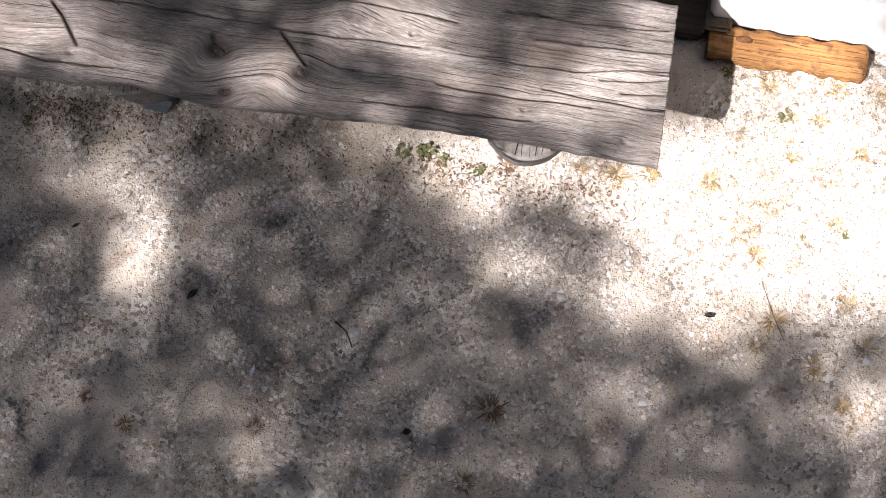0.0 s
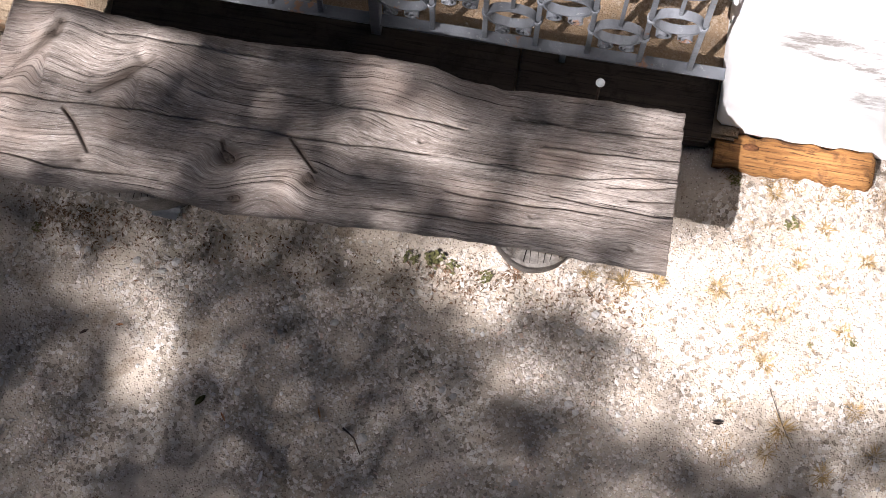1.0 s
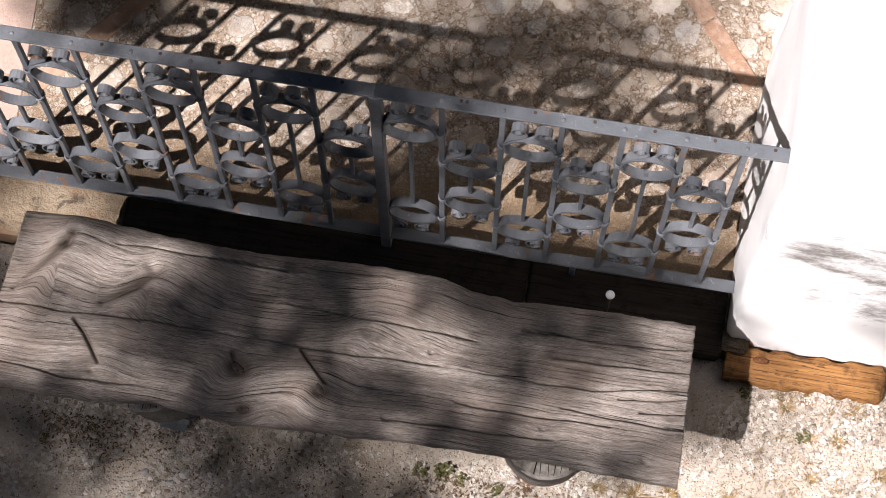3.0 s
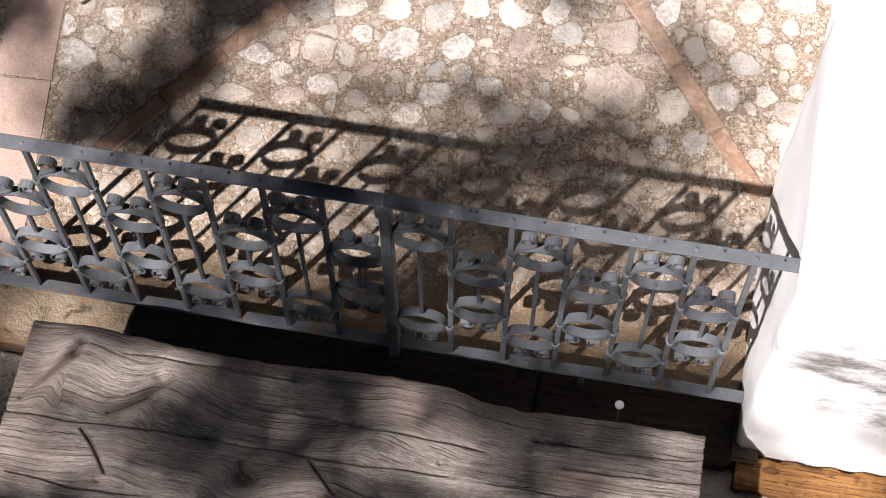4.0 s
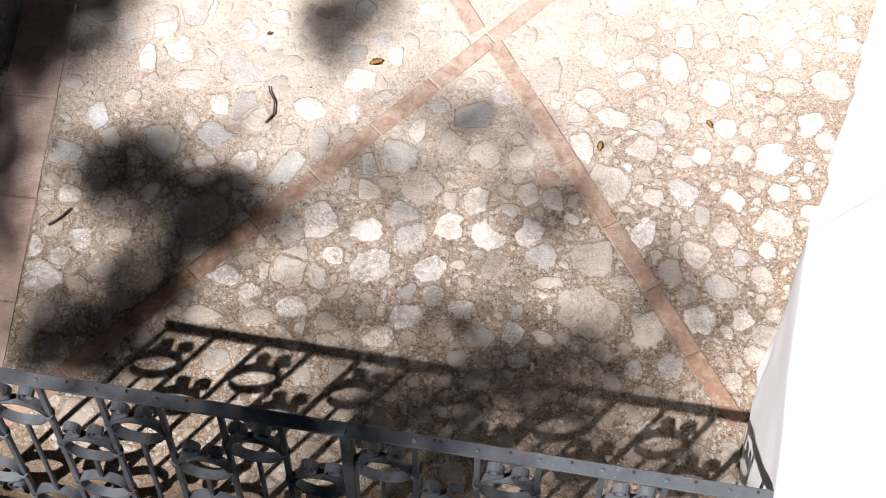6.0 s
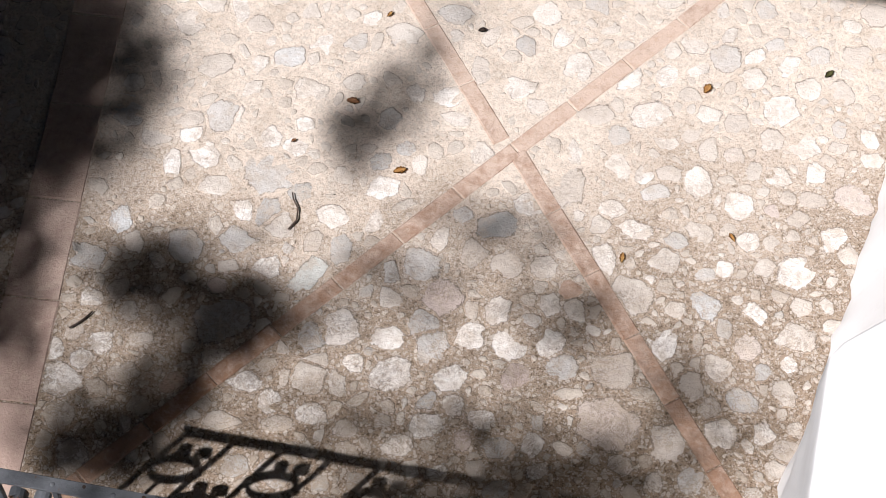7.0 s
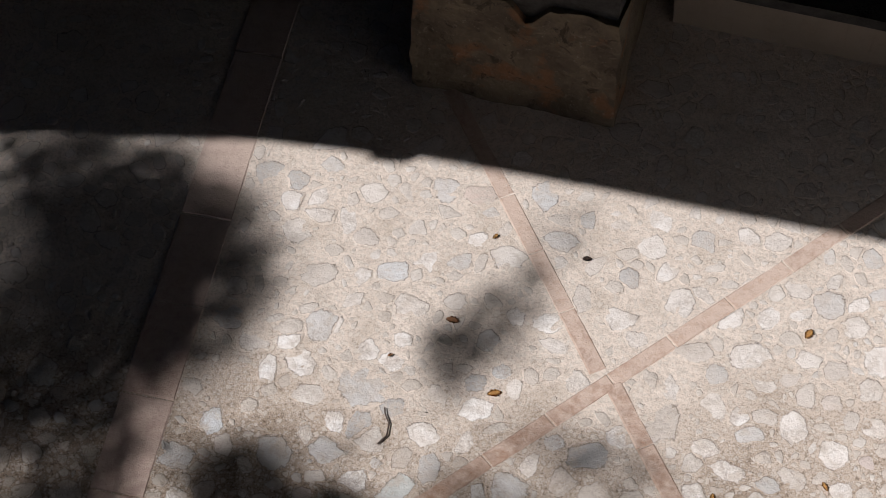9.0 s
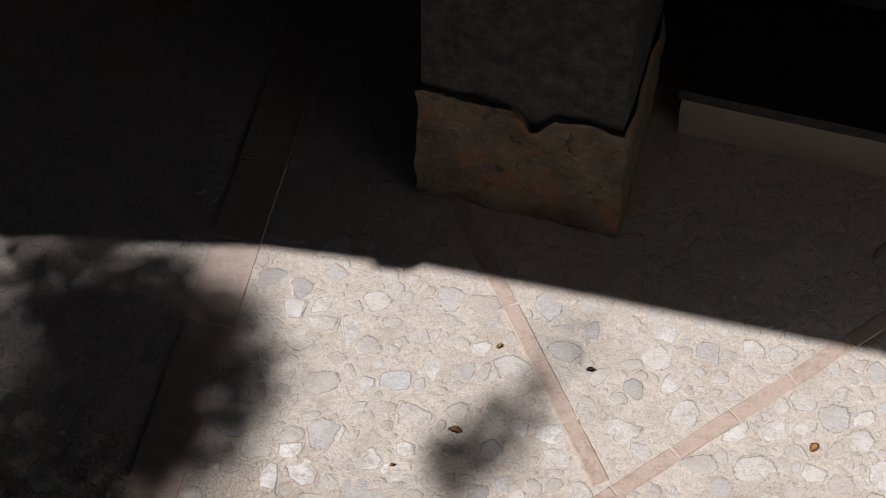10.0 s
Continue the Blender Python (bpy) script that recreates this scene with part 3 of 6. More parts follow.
part("tread", rough_block((-0.2, 2.735, 0.166), (1.01, 3.2, 0.205), 10, 0.005, 3.0), PORCH_DARK, step, "near-black worn tread slab")

# ---- log bench ----
FRONT = [(-0.96, -0.575), (-0.88, -0.581), (-0.69, -0.584), (-0.568, -0.564), (-0.466, -0.572), (-0.37, -0.583), (-0.33, -0.579), (-0.229, -0.570), (-0.117, -0.568), (-0.007, -0.558), (0.179, -0.552), (0.364, -0.553), (0.60, -0.560)]
BACK = [(-0.93, -0.181), (-0.804, -0.175), (-0.648, -0.183), (-0.582, -0.189), (-0.389, -0.193), (-0.15, -0.179), (-0.035, -0.179), (0.029, -0.182), (0.095, -0.200), (0.185, -0.208), (0.386, -0.198), (0.59, -0.197)]
KNOTS = [(-0.38, -0.465, 0.050), (-0.35, -0.553, 0.03), (-0.614, -0.269, 0.065), (-0.81, -0.242, 0.065), (-0.108, -0.336, 0.07), (0.028, -0.359, 0.022), (0.293, -0.488, 0.02), (-0.2, -0.487, 0.04), (-0.70, -0.52, 0.04), (0.52, -0.52, 0.03)]
# where the grain rises over buried branches: place, reach along and across, rise
BENDS = [(-0.82, -0.27, 0.035, 0.12, 0.11, 0.040), (-0.61, -0.29, 0.045, 0.13, 0.10, 0.042), (-0.11, -0.31, 0.06, 0.12, 0.08, 0.034), (-0.27, -0.52, 0.06, 0.07, 0.07, 0.026), (-0.40, -0.49, 0.05, 0.05, 0.07, -0.022), (-0.69, -0.53, 0.05, 0.06, 0.06, 0.016), (0.29, -0.48, 0.03, 0.03, 0.05, -0.007)]
SPLITS = [
    ((-0.93, -0.398), (-0.794, -0.397), (-0.668, -0.389), (-0.529, -0.388), (-0.364, -0.389), (-0.212, -0.393), (-0.099, -0.387), (0.05, -0.384)),
    ((0.145, -0.381), (0.29, -0.386), (0.389, -0.383), (0.528, -0.356), (0.597, -0.353)),
    ((-0.76, -0.412), (-0.732, -0.44), (-0.688, -0.501)),
    ((-0.254, -0.399), (-0.215, -0.438), (-0.188, -0.466)),
    ((0.45, -0.392), (0.513, -0.385), (0.594, -0.371)),
    ((0.50, -0.415), (0.529, -0.41), (0.597, -0.404)),
    ((-0.909, -0.367), (-0.864, -0.313), (-0.814, -0.244), (-0.801, -0.215)),
    ((-0.711, -0.366), (-0.644, -0.322), (-0.579, -0.265)),
    ((-0.40, -0.43), (-0.39, -0.452), (-0.372, -0.468)),
]
CHECKS = [
    ((-0.3, -0.30), (-0.1, -0.305), (0.12, -0.312)),
    ((0.1, -0.46), (0.3, -0.462), (0.44, -0.455)),
    ((-0.9, -0.53), (-0.75, -0.545), (-0.6, -0.535)),
    ((0.22, -0.275), (0.40, -0.272), (0.58, -0.262)),
    ((0.30, -0.325), (0.45, -0.318), (0.595, -0.312)),
    ((0.33, -0.435), (0.48, -0.438), (0.598, -0.44)),
    ((-0.05, -0.52), (0.15, -0.515), (0.32, -0.508)),
    ((-0.7, -0.225), (-0.5, -0.222), (-0.3, -0.228)),
]
CRACKS = SPLITS + CHECKS
# buried branches that have torn open
SCARS = [SPLITS[2], SPLITS[3], SPLITS[6], SPLITS[7], SPLITS[8]]
SEAT_TOP, SEAT_LOW = 0.41, 0.335


def along(line, x):
    xs, ys = [p[0] for p in line], [p[1] for p in line]
    return float(np.interp(x, xs, ys))


def bench_seat():
    nx, ny = 430, 180
    us = np.linspace(0, 1, nx + 1)
    vs = np.linspace(0, 1, ny + 1)
    verts, uvs, faces = [], [], []
    gx = np.zeros((nx + 1, ny + 1))
    gy = np.zeros_like(gx)
    for i, u in enumerate(us):
        xf, xb = -0.945 + 1.547 * u, -0.92 + 1.512 * u
        jag = 0.0025 * noise.noise(Vector((u * 40, 0, 1)))
        for j, v in enumerate(vs):
            x = xf + (xb - xf) * v
            yf, yb = along(FRONT, x) + jag, along(BACK, x) - jag
            gx[i, j], gy[i, j] = x, yf + (yb - yf) * v
    fray = np.array([0.0025 * noise.noise(Vector((v * 23, 2.0, 0))) for v in vs])
    gx[-1] += fray
    gx[0] += fray[::-1]
    mid = -0.38 + 0.36 * (np.linspace(0, 1, ny + 1)[None, :] - 0.5) + 0 * gx
    warp = 0.45 * gy + 0.55 * mid
    h = np.zeros_like(gx)
    for bx, by, left, right, sy, rise in BENDS:
        sx = np.where(gx < bx, left, right)
        warp -= rise * np.exp(-((gx - bx - 0.5 * (gy - by)) / sx) ** 2 - ((gy - by) / sy) ** 2)
    for kx, ky, r in KNOTS:
        dx, dy = gx - kx, gy - ky
        g = np.exp(-(dx / (1.4 * r)) ** 2 - (dy / (1.2 * r)) ** 2)
        warp -= (0.45 if r <= 0.05 else 0.12) * dy * g
        h += 0.0035 * np.exp(-(dx / (1.3 * r)) ** 2 - (dy / (0.9 * r)) ** 2) - 0.012 * np.exp(-(dx / (0.22 * r)) ** 2 - (dy / (0.2 * r)) ** 2)
    for i in range(nx + 1):
        for j in range(ny + 1):
            x, w = gx[i, j], warp[i, j]
            warp[i, j] = w + (0.008 if x < 0.1 else 0.008 - 0.01 * min(0.5, x - 0.1)) * noise.noise(Vector((x * 4.0, w * 6, 4.2))) + 0.002 * noise.noise(Vector((x * 15, w * 16, 8.0)))
            w = warp[i, j]
            a = noise.noise(Vector((x * 1.8, w * 120, 0.0)))
            b = noise.noise(Vector((x * 5.0, w * 210, 5.0)))
            h[i, j] += 0.0011 * a + 0.0008 * b + 0.004 * noise.noise(Vector((x * 4, gy[i, j] * 5, 9.0)))
            if a < -0.46:
                h[i, j] += 0.007 * (a + 0.46)
    scar = np.zeros_like(gx)
    for kx, ky, r in KNOTS[:2] + KNOTS[7:8]:
        scar = np.maximum(scar, 0.9 * np.exp(-((gx - kx) / (0.6 * r)) ** 2 - ((gy - ky) / (0.45 * r)) ** 2))
    for line in CRACKS:
        pts = np.array(line)
        best = np.full_like(gx, 9.0)
        for (ax, ay), (bx, by) in zip(pts, pts[1:]):
            d = np.array((bx - ax, by - ay))
            t = np.clip(((gx - ax) * d[0] + (gy - ay) * d[1]) / (d @ d), 0, 1)
            best = np.minimum(best, np.hypot(gx - ax - t * d[0], gy - ay - t * d[1] + 0.0022 * np.sin(gx * 34 + 9 * gy) * np.sin(gx * 13)))
        h -= 0.013 * np.exp(-(best / 0.0026) ** 2)
        if line in SCARS:
            broad = line in SCARS[2:4]
            along_scar = np.hypot(gx - pts[len(pts) // 2, 0], gy - pts[len(pts) // 2, 1]) / 0.085
            taper = np.exp(-along_scar ** 2)
            scar = np.maximum(scar, (0.62 if broad else 0.8) * taper * np.exp(-(best / (0.017 if broad else 0.007)) ** 2))
            if broad:
                h -= 0.005 * taper * np.exp(-(best / 0.008) ** 2)
                h += 0.006 * taper * np.exp(-((best - 0.022) / 0.014) ** 2)
    edge = np.minimum(vs, 1 - vs)[None, :] * 0.38
    h -= 0.016 * np.exp(-edge / 0.008)
    w = ny + 1
    for i in range(nx + 1):
        for j in range(ny + 1):
            verts.append((gx[i, j], gy[i, j], SEAT_TOP + h[i, j]))
            uvs.append((gx[i, j], warp[i, j]))
    faces += [(i * w + j, (i + 1) * w + j, (i + 1) * w + j + 1, i * w + j + 1) for i in range(nx) for j in range(ny)]
    # bark-side edges, ends and the hewn underside
    rim = [i * w for i in range(nx + 1)] + [nx * w + j for j in range(1, ny + 1)] + [i * w + ny for i in range(nx - 1, -1, -1)] + [j for j in range(ny - 1, 0, -1)]
    last = rim
    for drop, inset in ((0.02, -0.003), (0.05, 0.002), (0.078, 0.02)):
        ring = []
        for r in rim:
            x, y, z = verts[r]
            cx, cy = -0.17, -0.38
            bump = 0.004 * noise.noise(Vector((x * 14, y * 14, drop * 30)))
            side = 1 if y > cy else -1
            y2 = y - side * (inset + bump) if abs(y - cy) > 0.15 else y
            ring.append(len(verts))
            verts.append((x * (1 - max(0, inset) * 0.1), y2, SEAT_TOP - 0.006 - drop))
            uvs.append((x, y2 + drop))
        k = len(rim)
        faces += [(last[a], ring[a], ring[(a + 1) % k], last[(a + 1) % k]) for a in range(k)]
        last = ring
    faces.append(tuple(last))
    me = bpy.data.meshes.new("seat")
    me.from_pydata(verts, [], faces)
    torn = np.zeros(len(verts), dtype=np.float32)
    torn[: scar.size] = scar.ravel()
    me.attributes.new("torn", "FLOAT", "POINT").data.foreach_set("value", torn)
    layer = me.uv_layers.new(name="grain")
    loops = np.zeros(len(me.loops), dtype=np.int32)
    me.loops.foreach_get("vertex_index", loops)
    layer.data.foreach_set("uv", np.array(uvs, dtype=np.float32)[loops].ravel())
    me.materials.append(OAK)
    me.polygons.foreach_set("use_smooth", [True] * len(me.polygons))
    return me


def stump(x, y, r, seed):
    """A sawn stump: bark side and a cracked top."""
    side, top = bmesh.new(), bmesh.new()
    k = 40
    zs = (GROUND_Z - 0.01, 0.05, 0.15, 0.25, SEAT_LOW - 0.006)
    rad = [r * (1 + 0.07 * noise.noise(Vector((math.cos(w) * 1.5, math.sin(w) * 1.5, seed)))) for w in (2 * math.pi * i / k for i in range(k))]
    rows = []
    for z in zs:
        flare = 1 + 0.10 * max(0, 0.1 - z)
        lean = 0.17 * (SEAT_LOW - z)
        rows.append([side.verts.new((x + flare * rad[i] * math.cos(2 * math.pi * i / k) + 0.004 * noise.noise(Vector((i, z * 20, seed))), y + lean + flare * rad[i] * math.sin(2 * math.pi * i / k), z)) for i in range(k)])
    for a, b in zip(rows, rows[1:]):
        for j in range(k):
            side.faces.new((a[j], a[(j + 1) % k], b[(j + 1) % k], b[j]))
    side.faces.new(rows[0][::-1])
    prev = None
    for f in (1.0, 0.93, 0.7, 0.4, 0.12):
        ring = []
        for i in range(k):
            w = 2 * math.pi * i / k
            crack = -0.010 if i % 9 in (0,) and 0.2 < f < 0.95 else 0.0
            ring.append(top.verts.new((x + f * rad[i] * math.cos(w), y + f * rad[i] * math.sin(w), zs[-1] + (0.004 if f < 1 else 0.0) + crack)))
        if prev:
            for j in range(k):
                top.faces.new((prev[j], prev[(j + 1) % k], ring[(j + 1) % k], ring[j]))
        prev = ring
    top.faces.new(prev)
    return side, top


bench = base("log_bench", (-0.17, -0.38, GROUND_Z), "weathered grey slab bench on two stumps standing on gravel", "bench")
part("seat", bench_seat(), OAK, bench, "thick cracked oak slab with wavy edges and knots")
for x, y, r, seed in ((0.305, -0.482, 0.098, 1.3), (-0.60, -0.478, 0.105, 4.4)):
    side, top = stump(x, y, r, seed)
    leg = part("stump_leg", side, STUMP_SIDE, bench, "sawn round stump used as a leg", smooth=True)
    part("sawn_top", top, OAK_END, leg)
    gaps = bmesh.new()
    crack_rng = random.Random(int(seed * 10))
    for k in range(7):
        off = r * (-0.12 + 0.15 * k + crack_rng.uniform(-0.03, 0.03))
        wide = crack_rng.uniform(0.0006, 0.0019)
        far = -math.sqrt(max(0.0, r * r - off * off)) * 0.93
        near = far * crack_rng.uniform(0.1, 0.45)
        o = Vector((x + off, y, SEAT_LOW - 0.0005))
        bow = crack_rng.uniform(-0.005, 0.005)
        gaps.faces.new([gaps.verts.new(o + Vector(p)) for p in ((0, near, 0), (bow - wide, (near + far) / 2, 0), (-wide * 0.6, far, 0), (wide * 0.6, far, 0), (bow + wide, (near + far) / 2, 0))])
    bmesh.ops.solidify(gaps, geom=gaps.faces[:], thickness=0.002)
    part("radial_cracks", gaps, CRACK, leg, "dark drying cracks in the sawn end")

# ---- orange timber at the foot of the wall ----
def timber():
    bm = bmesh.new()
    rows = []
    n, k = 90, 24
    for i in range(n + 1):
        f = i / n
        x = 0.700 + 0.385 * f
        cap = min(1.0, (1.015 - f) / 0.05) ** 0.4
        row = []
        for j in range(k):
            w = 2 * math.pi * j / k
            c, s = math.cos(w), math.sin(w)
            sq = 1 / max(abs(c), abs(s)) ** 0.75
            r = 1 + 0.15 * noise.noise(Vector((x * 10, c * 1.4, s * 1.4))) + 0.07 * noise.noise(Vector((x * 40, c * 4, s * 4))) + 0.04 * noise.noise(Vector((x * 30, c * 14, s * 14)))
            row.append(bm.verts.new((x, -0.148 + (0.043 + 0.012 * noise.noise(Vector((x * 22, 3.0, c)))) * c * sq * cap * r, -0.036 + 0.030 * s * sq * cap * (r + 0.10 * noise.noise(Vector((x * 8, c * 3, 5)))))))
        rows.append(row)
    for a, b in zip(rows, rows[1:]):
        for j in range(k):
            bm.faces.new((a[j], a[(j + 1) % k], b[(j + 1) % k], b[j]))
    bm.faces.new(rows[0][::-1])
    bm.faces.new(rows[-1])
    return bm


log = base("timber_log", (0.89, -0.148, GROUND_Z), "short orange pine timber lying at the foot of the wall", "timber")
part("trunk", timber(), PINE, log, smooth=True)
kb = bmesh.new()
bmesh.ops.create_icosphere(kb, subdivisions=2, radius=0.013)
for v in kb.verts:
    v.co = Vector((v.co.x * 1.6 + 0.784, v.co.y * 0.7 - 0.138, v.co.z * 0.3 - 0.003))
part("knot", kb, PINE_KNOT, log, "dark knot", smooth=True)

# ---- wrought-iron railing ----
RAIL_TOP, RAIL_LOW = 1.0, 0.10
BARS = [0.605, 0.485, 0.361, 0.238, 0.117, -0.007, -0.274, -0.395, -0.518, -0.640, -0.762, -0.884, -1.006, -1.128]
POSTS = [-0.142]
railing = base("iron_railing", (-0.4, 0, 0), "grey painted wrought-iron railing with rings and scrolls", "railing")


def flat_bar(x0, x1, z):
    return box((x0, -0.015, z - 0.007), (x1, 0.015, z), 0.0015)


part("top_rail", flat_bar(-0.142, 0.72, RAIL_TOP), IRON, railing)
part("top_rail", flat_bar(-1.142, -0.1425, RAIL_TOP), IRON, railing)
part("bottom_rail", flat_bar(-0.142, 0.69, RAIL_LOW), IRON, railing)
part("bottom_rail", flat_bar(-1.142, -0.1425, RAIL_LOW), IRON, railing)
bar_mesh = mesh_of("bar", box((-0.006, -0.006, RAIL_LOW - 0.001), (0.006, 0.006, RAIL_TOP - 0.006), 0.001), IRON)
rivet_bm = bmesh.new()
bmesh.ops.create_uvsphere(rivet_bm, u_segments=10, v_segments=6, radius=0.005)
for v in rivet_bm.verts:
    v.co.z *= 0.45
rivet_mesh = mesh_of("rivet", rivet_bm, IRON)
hole_bm = bmesh.new()
bmesh.ops.create_cone(hole_bm, cap_ends=True, segments=10, radius1=0.0038, radius2=0.0038, depth=0.001)
hole_mesh = mesh_of("screw_hole", hole_bm, TWIG)


def place_part(name, me, x, z, y=0.0, turn=0.0):
    ob = part(name, me, None, railing)
    ob.matrix_world = Matrix.Translation((x, y, z)) @ Matrix.Rotation(turn, 4, "Y")
    return ob


for x in BARS:
    b = place_part("bar", bar_mesh, x, 0)
    place_part("rivet", rivet_mesh, x, RAIL_TOP)
    place_part("rivet", rivet_mesh, x, RAIL_LOW)
for x in (0.66, 0.54, 0.42, 0.30, 0.18, 0.043, 0.031, -0.21, -0.46, -0.58, -0.70, -0.95):
    place_part("screw_hole", hole_mesh, x, RAIL_TOP + 0.0004, 0.006)
for x in POSTS:
    part("post", box((x - 0.012, -0.016, 0.0), (x + 0.012, 0.016, RAIL_TOP - 0.0075), 0.002), IRON, railing, "thicker upright post")
part("bracket", box((0.275, -0.03, 0.004), (0.342, 0.0, 0.020), 0.003), IRON, railing, "small fixing bracket")
part("bracket_foot", box((0.30, -0.012, 0.004), (0.315, 0.003, RAIL_LOW - 0.0075), 0.002), IRON, railing)

RING_R = 0.0545
ring_mesh = mesh_of("ring", band([(RING_R * math.cos(w), RING_R * math.sin(w)) for w in (2 * math.pi * i / 40 for i in range(40))], 0.022, 0.0045, True), IRON, smooth=False)


def scroll_points(side):
    pts = [(0.0555, 0.002), (0.0550, 0.018), (0.0485, 0.034), (0.0370, 0.049), (0.0240, 0.0610), (0.0135, 0.0720), (0.0085, 0.0820), (0.0090, 0.0930)]
    cx, cz, r = 0.0275, 0.0945, 0.0165
    for i in range(15):
        w = math.radians(150 - i * 27)
        q = r * (1 - 0.036 * i)
        pts.append((cx + q * math.cos(w), cz + q * math.sin(w)))
    return [(side * x, z) for x, z in pts]


scroll_mesh = {s: mesh_of("scroll", band(scroll_points(s), 0.019, 0.0035), IRON) for s in (1, -1)}
tie_bm = bmesh.new()
for dz in (-0.004, 0.004):
    tube([(0.0095 * math.cos(w), 0.0125 * math.sin(w), dz) for w in (2 * math.pi * i / 12 for i in range(13))], [0.0028] * 13, 5, tie_bm)
tie_mesh = mesh_of("wire_tie", tie_bm, IRON, smooth=True)
uprights = sorted(BARS + POSTS, reverse=True)
for k, (a, b) in enumerate(zip(uprights, uprights[1:])):
    x = (a + b) / 2
    wide = k % 2 == 1
    up, low = (0.818, 0.284) if wide else (0.660, 0.424)
    r2 = random.Random(k)
    for z, turn in ((up, 0.0), (low, math.pi)):
        z += r2.uniform(-0.006, 0.006)
        lean = math.radians(r2.uniform(-4, 4))
        place_part("ring", ring_mesh, x, z, 0, lean)
        for s in (1, -1):
            place_part("scroll", scroll_mesh[s], x, z, r2.uniform(-0.002, 0.002), turn + lean)
            place_part("wire_tie", tie_mesh, x + s * (a - b) / 2 - s * 0.002, z)
    part("short_bar", box((x - 0.0045, -0.0045, low + RING_R), (x + 0.0045, 0.0045, up - RING_R), 0.001), IRON, railing)

# ---- knots in the bench and the litter before it ----
for kx, ky, r, a in ((-0.381, -0.464, 0.016, 2.5), (-0.352, -0.553, 0.011, 0.2), (-0.197, -0.478, 0.010, 2.3)):
    kb = bmesh.new()
    bmesh.ops.create_icosphere(kb, subdivisions=3, radius=r)
    for v in kb.verts:
        d = 1 + 0.25 * noise.noise(v.co * 120)
        p = Matrix.Rotation(a, 3, "Z") @ Vector((v.co.x * 1.5 * d, v.co.y * 0.55 * d, v.co.z * 0.22))
        v.co = p + Vector((kx, ky, SEAT_TOP + 0.001))
    part("knot", kb, KNOT, bench, "dark knot in the slab", smooth=True)
litter_rng = random.Random(77)
lv, lf = [], []
for _ in range(1100):
    x = litter_rng.choice((litter_rng.gauss(-0.78, 0.09), litter_rng.gauss(-0.74, 0.07), litter_rng.gauss(-0.35, 0.16), litter_rng.gauss(0.10, 0.12), litter_rng.gauss(0.45, 0.1)))
    y = -0.53 - abs(litter_rng.gauss(0, 0.055))
    if litter_rng.random() < 0.12:
        x, y = litter_rng.gauss(-1.02, 0.04), litter_rng.gauss(-0.30, 0.08)
    if not -1.15 < x < 0.62 or y > -0.16:
        continue
    a, ln, wd = litter_rng.uniform(0, 6.28), litter_rng.uniform(0.002, 0.008), litter_rng.uniform(0.0008, 0.0028)
    c, sn, z = math.cos(a), math.sin(a), ground_height(x, y) + litter_rng.uniform(0.002, 0.007)
    o = len(lv)
    lv += [(x - c * ln, y - sn * ln, z), (x - sn * wd, y + c * wd, z + 0.002), (x + c * ln, y + sn * ln, z + 0.001), (x + sn * wd, y - c * wd, z + 0.001)]
    lf.append((o, o + 1, o + 2, o + 3))
lm = bpy.data.meshes.new("leaf_litter")
lm.from_pydata(lv, [], lf)
lm.materials.append(LITTER)
tagged(new("leaf_litter", lm), "brown leaf litter along the bench's front edge", "leaf litter", kind="stuff")

# ---- white-capped stake behind the bench ----
stake = base("marker_stake", (0.397, -0.155, 0.0), "thin iron stake with a round white cap", "stake")
part("rod", tube([(0.397, -0.150, -0.02), (0.397, -0.155, 0.385)], [0.0035, 0.0035], 8), TWIG, stake)
cap = bmesh.new()
bmesh.ops.create_uvsphere(cap, u_segments=16, v_segments=10, radius=0.0105)
for v in cap.verts:
    v.co = Vector((v.co.x, v.co.y, v.co.z * 0.7)) + Vector((0.397, -0.155, 0.385))
part("cap", cap, WHITE_CAP, stake, "round white cap", smooth=True)

# ---- grey shard leaning by the stump ----
shard = bmesh.new()
ring = [shard.verts.new(p) for p in ((-0.625, -0.500, -0.030), (-0.545, -0.505, -0.030), (-0.530, -0.475, 0.015), (-0.590, -0.470, 0.022), (-0.620, -0.478, 0.012))]
ret = bmesh.ops.extrude_face_region(shard, geom=[shard.faces.new(ring)])
bmesh.ops.translate(shard, vec=(0.003, -0.012, 0.010), verts=[v for v in ret["geom"] if isinstance(v, bmesh.types.BMVert)])
part("slate_shard", shard, SHARD, None)
bpy.data.objects["slate_shard"].matrix_world = Matrix.Translation((-0.560, -0.512, -0.005)) @ Matrix.Diagonal((0.75, 0.75, 0.75, 1)) @ Matrix.Translation((0.575, 0.488, 0.0))
tagged(bpy.data.objects["slate_shard"], "broken grey slate shard on the gravel", "stone")

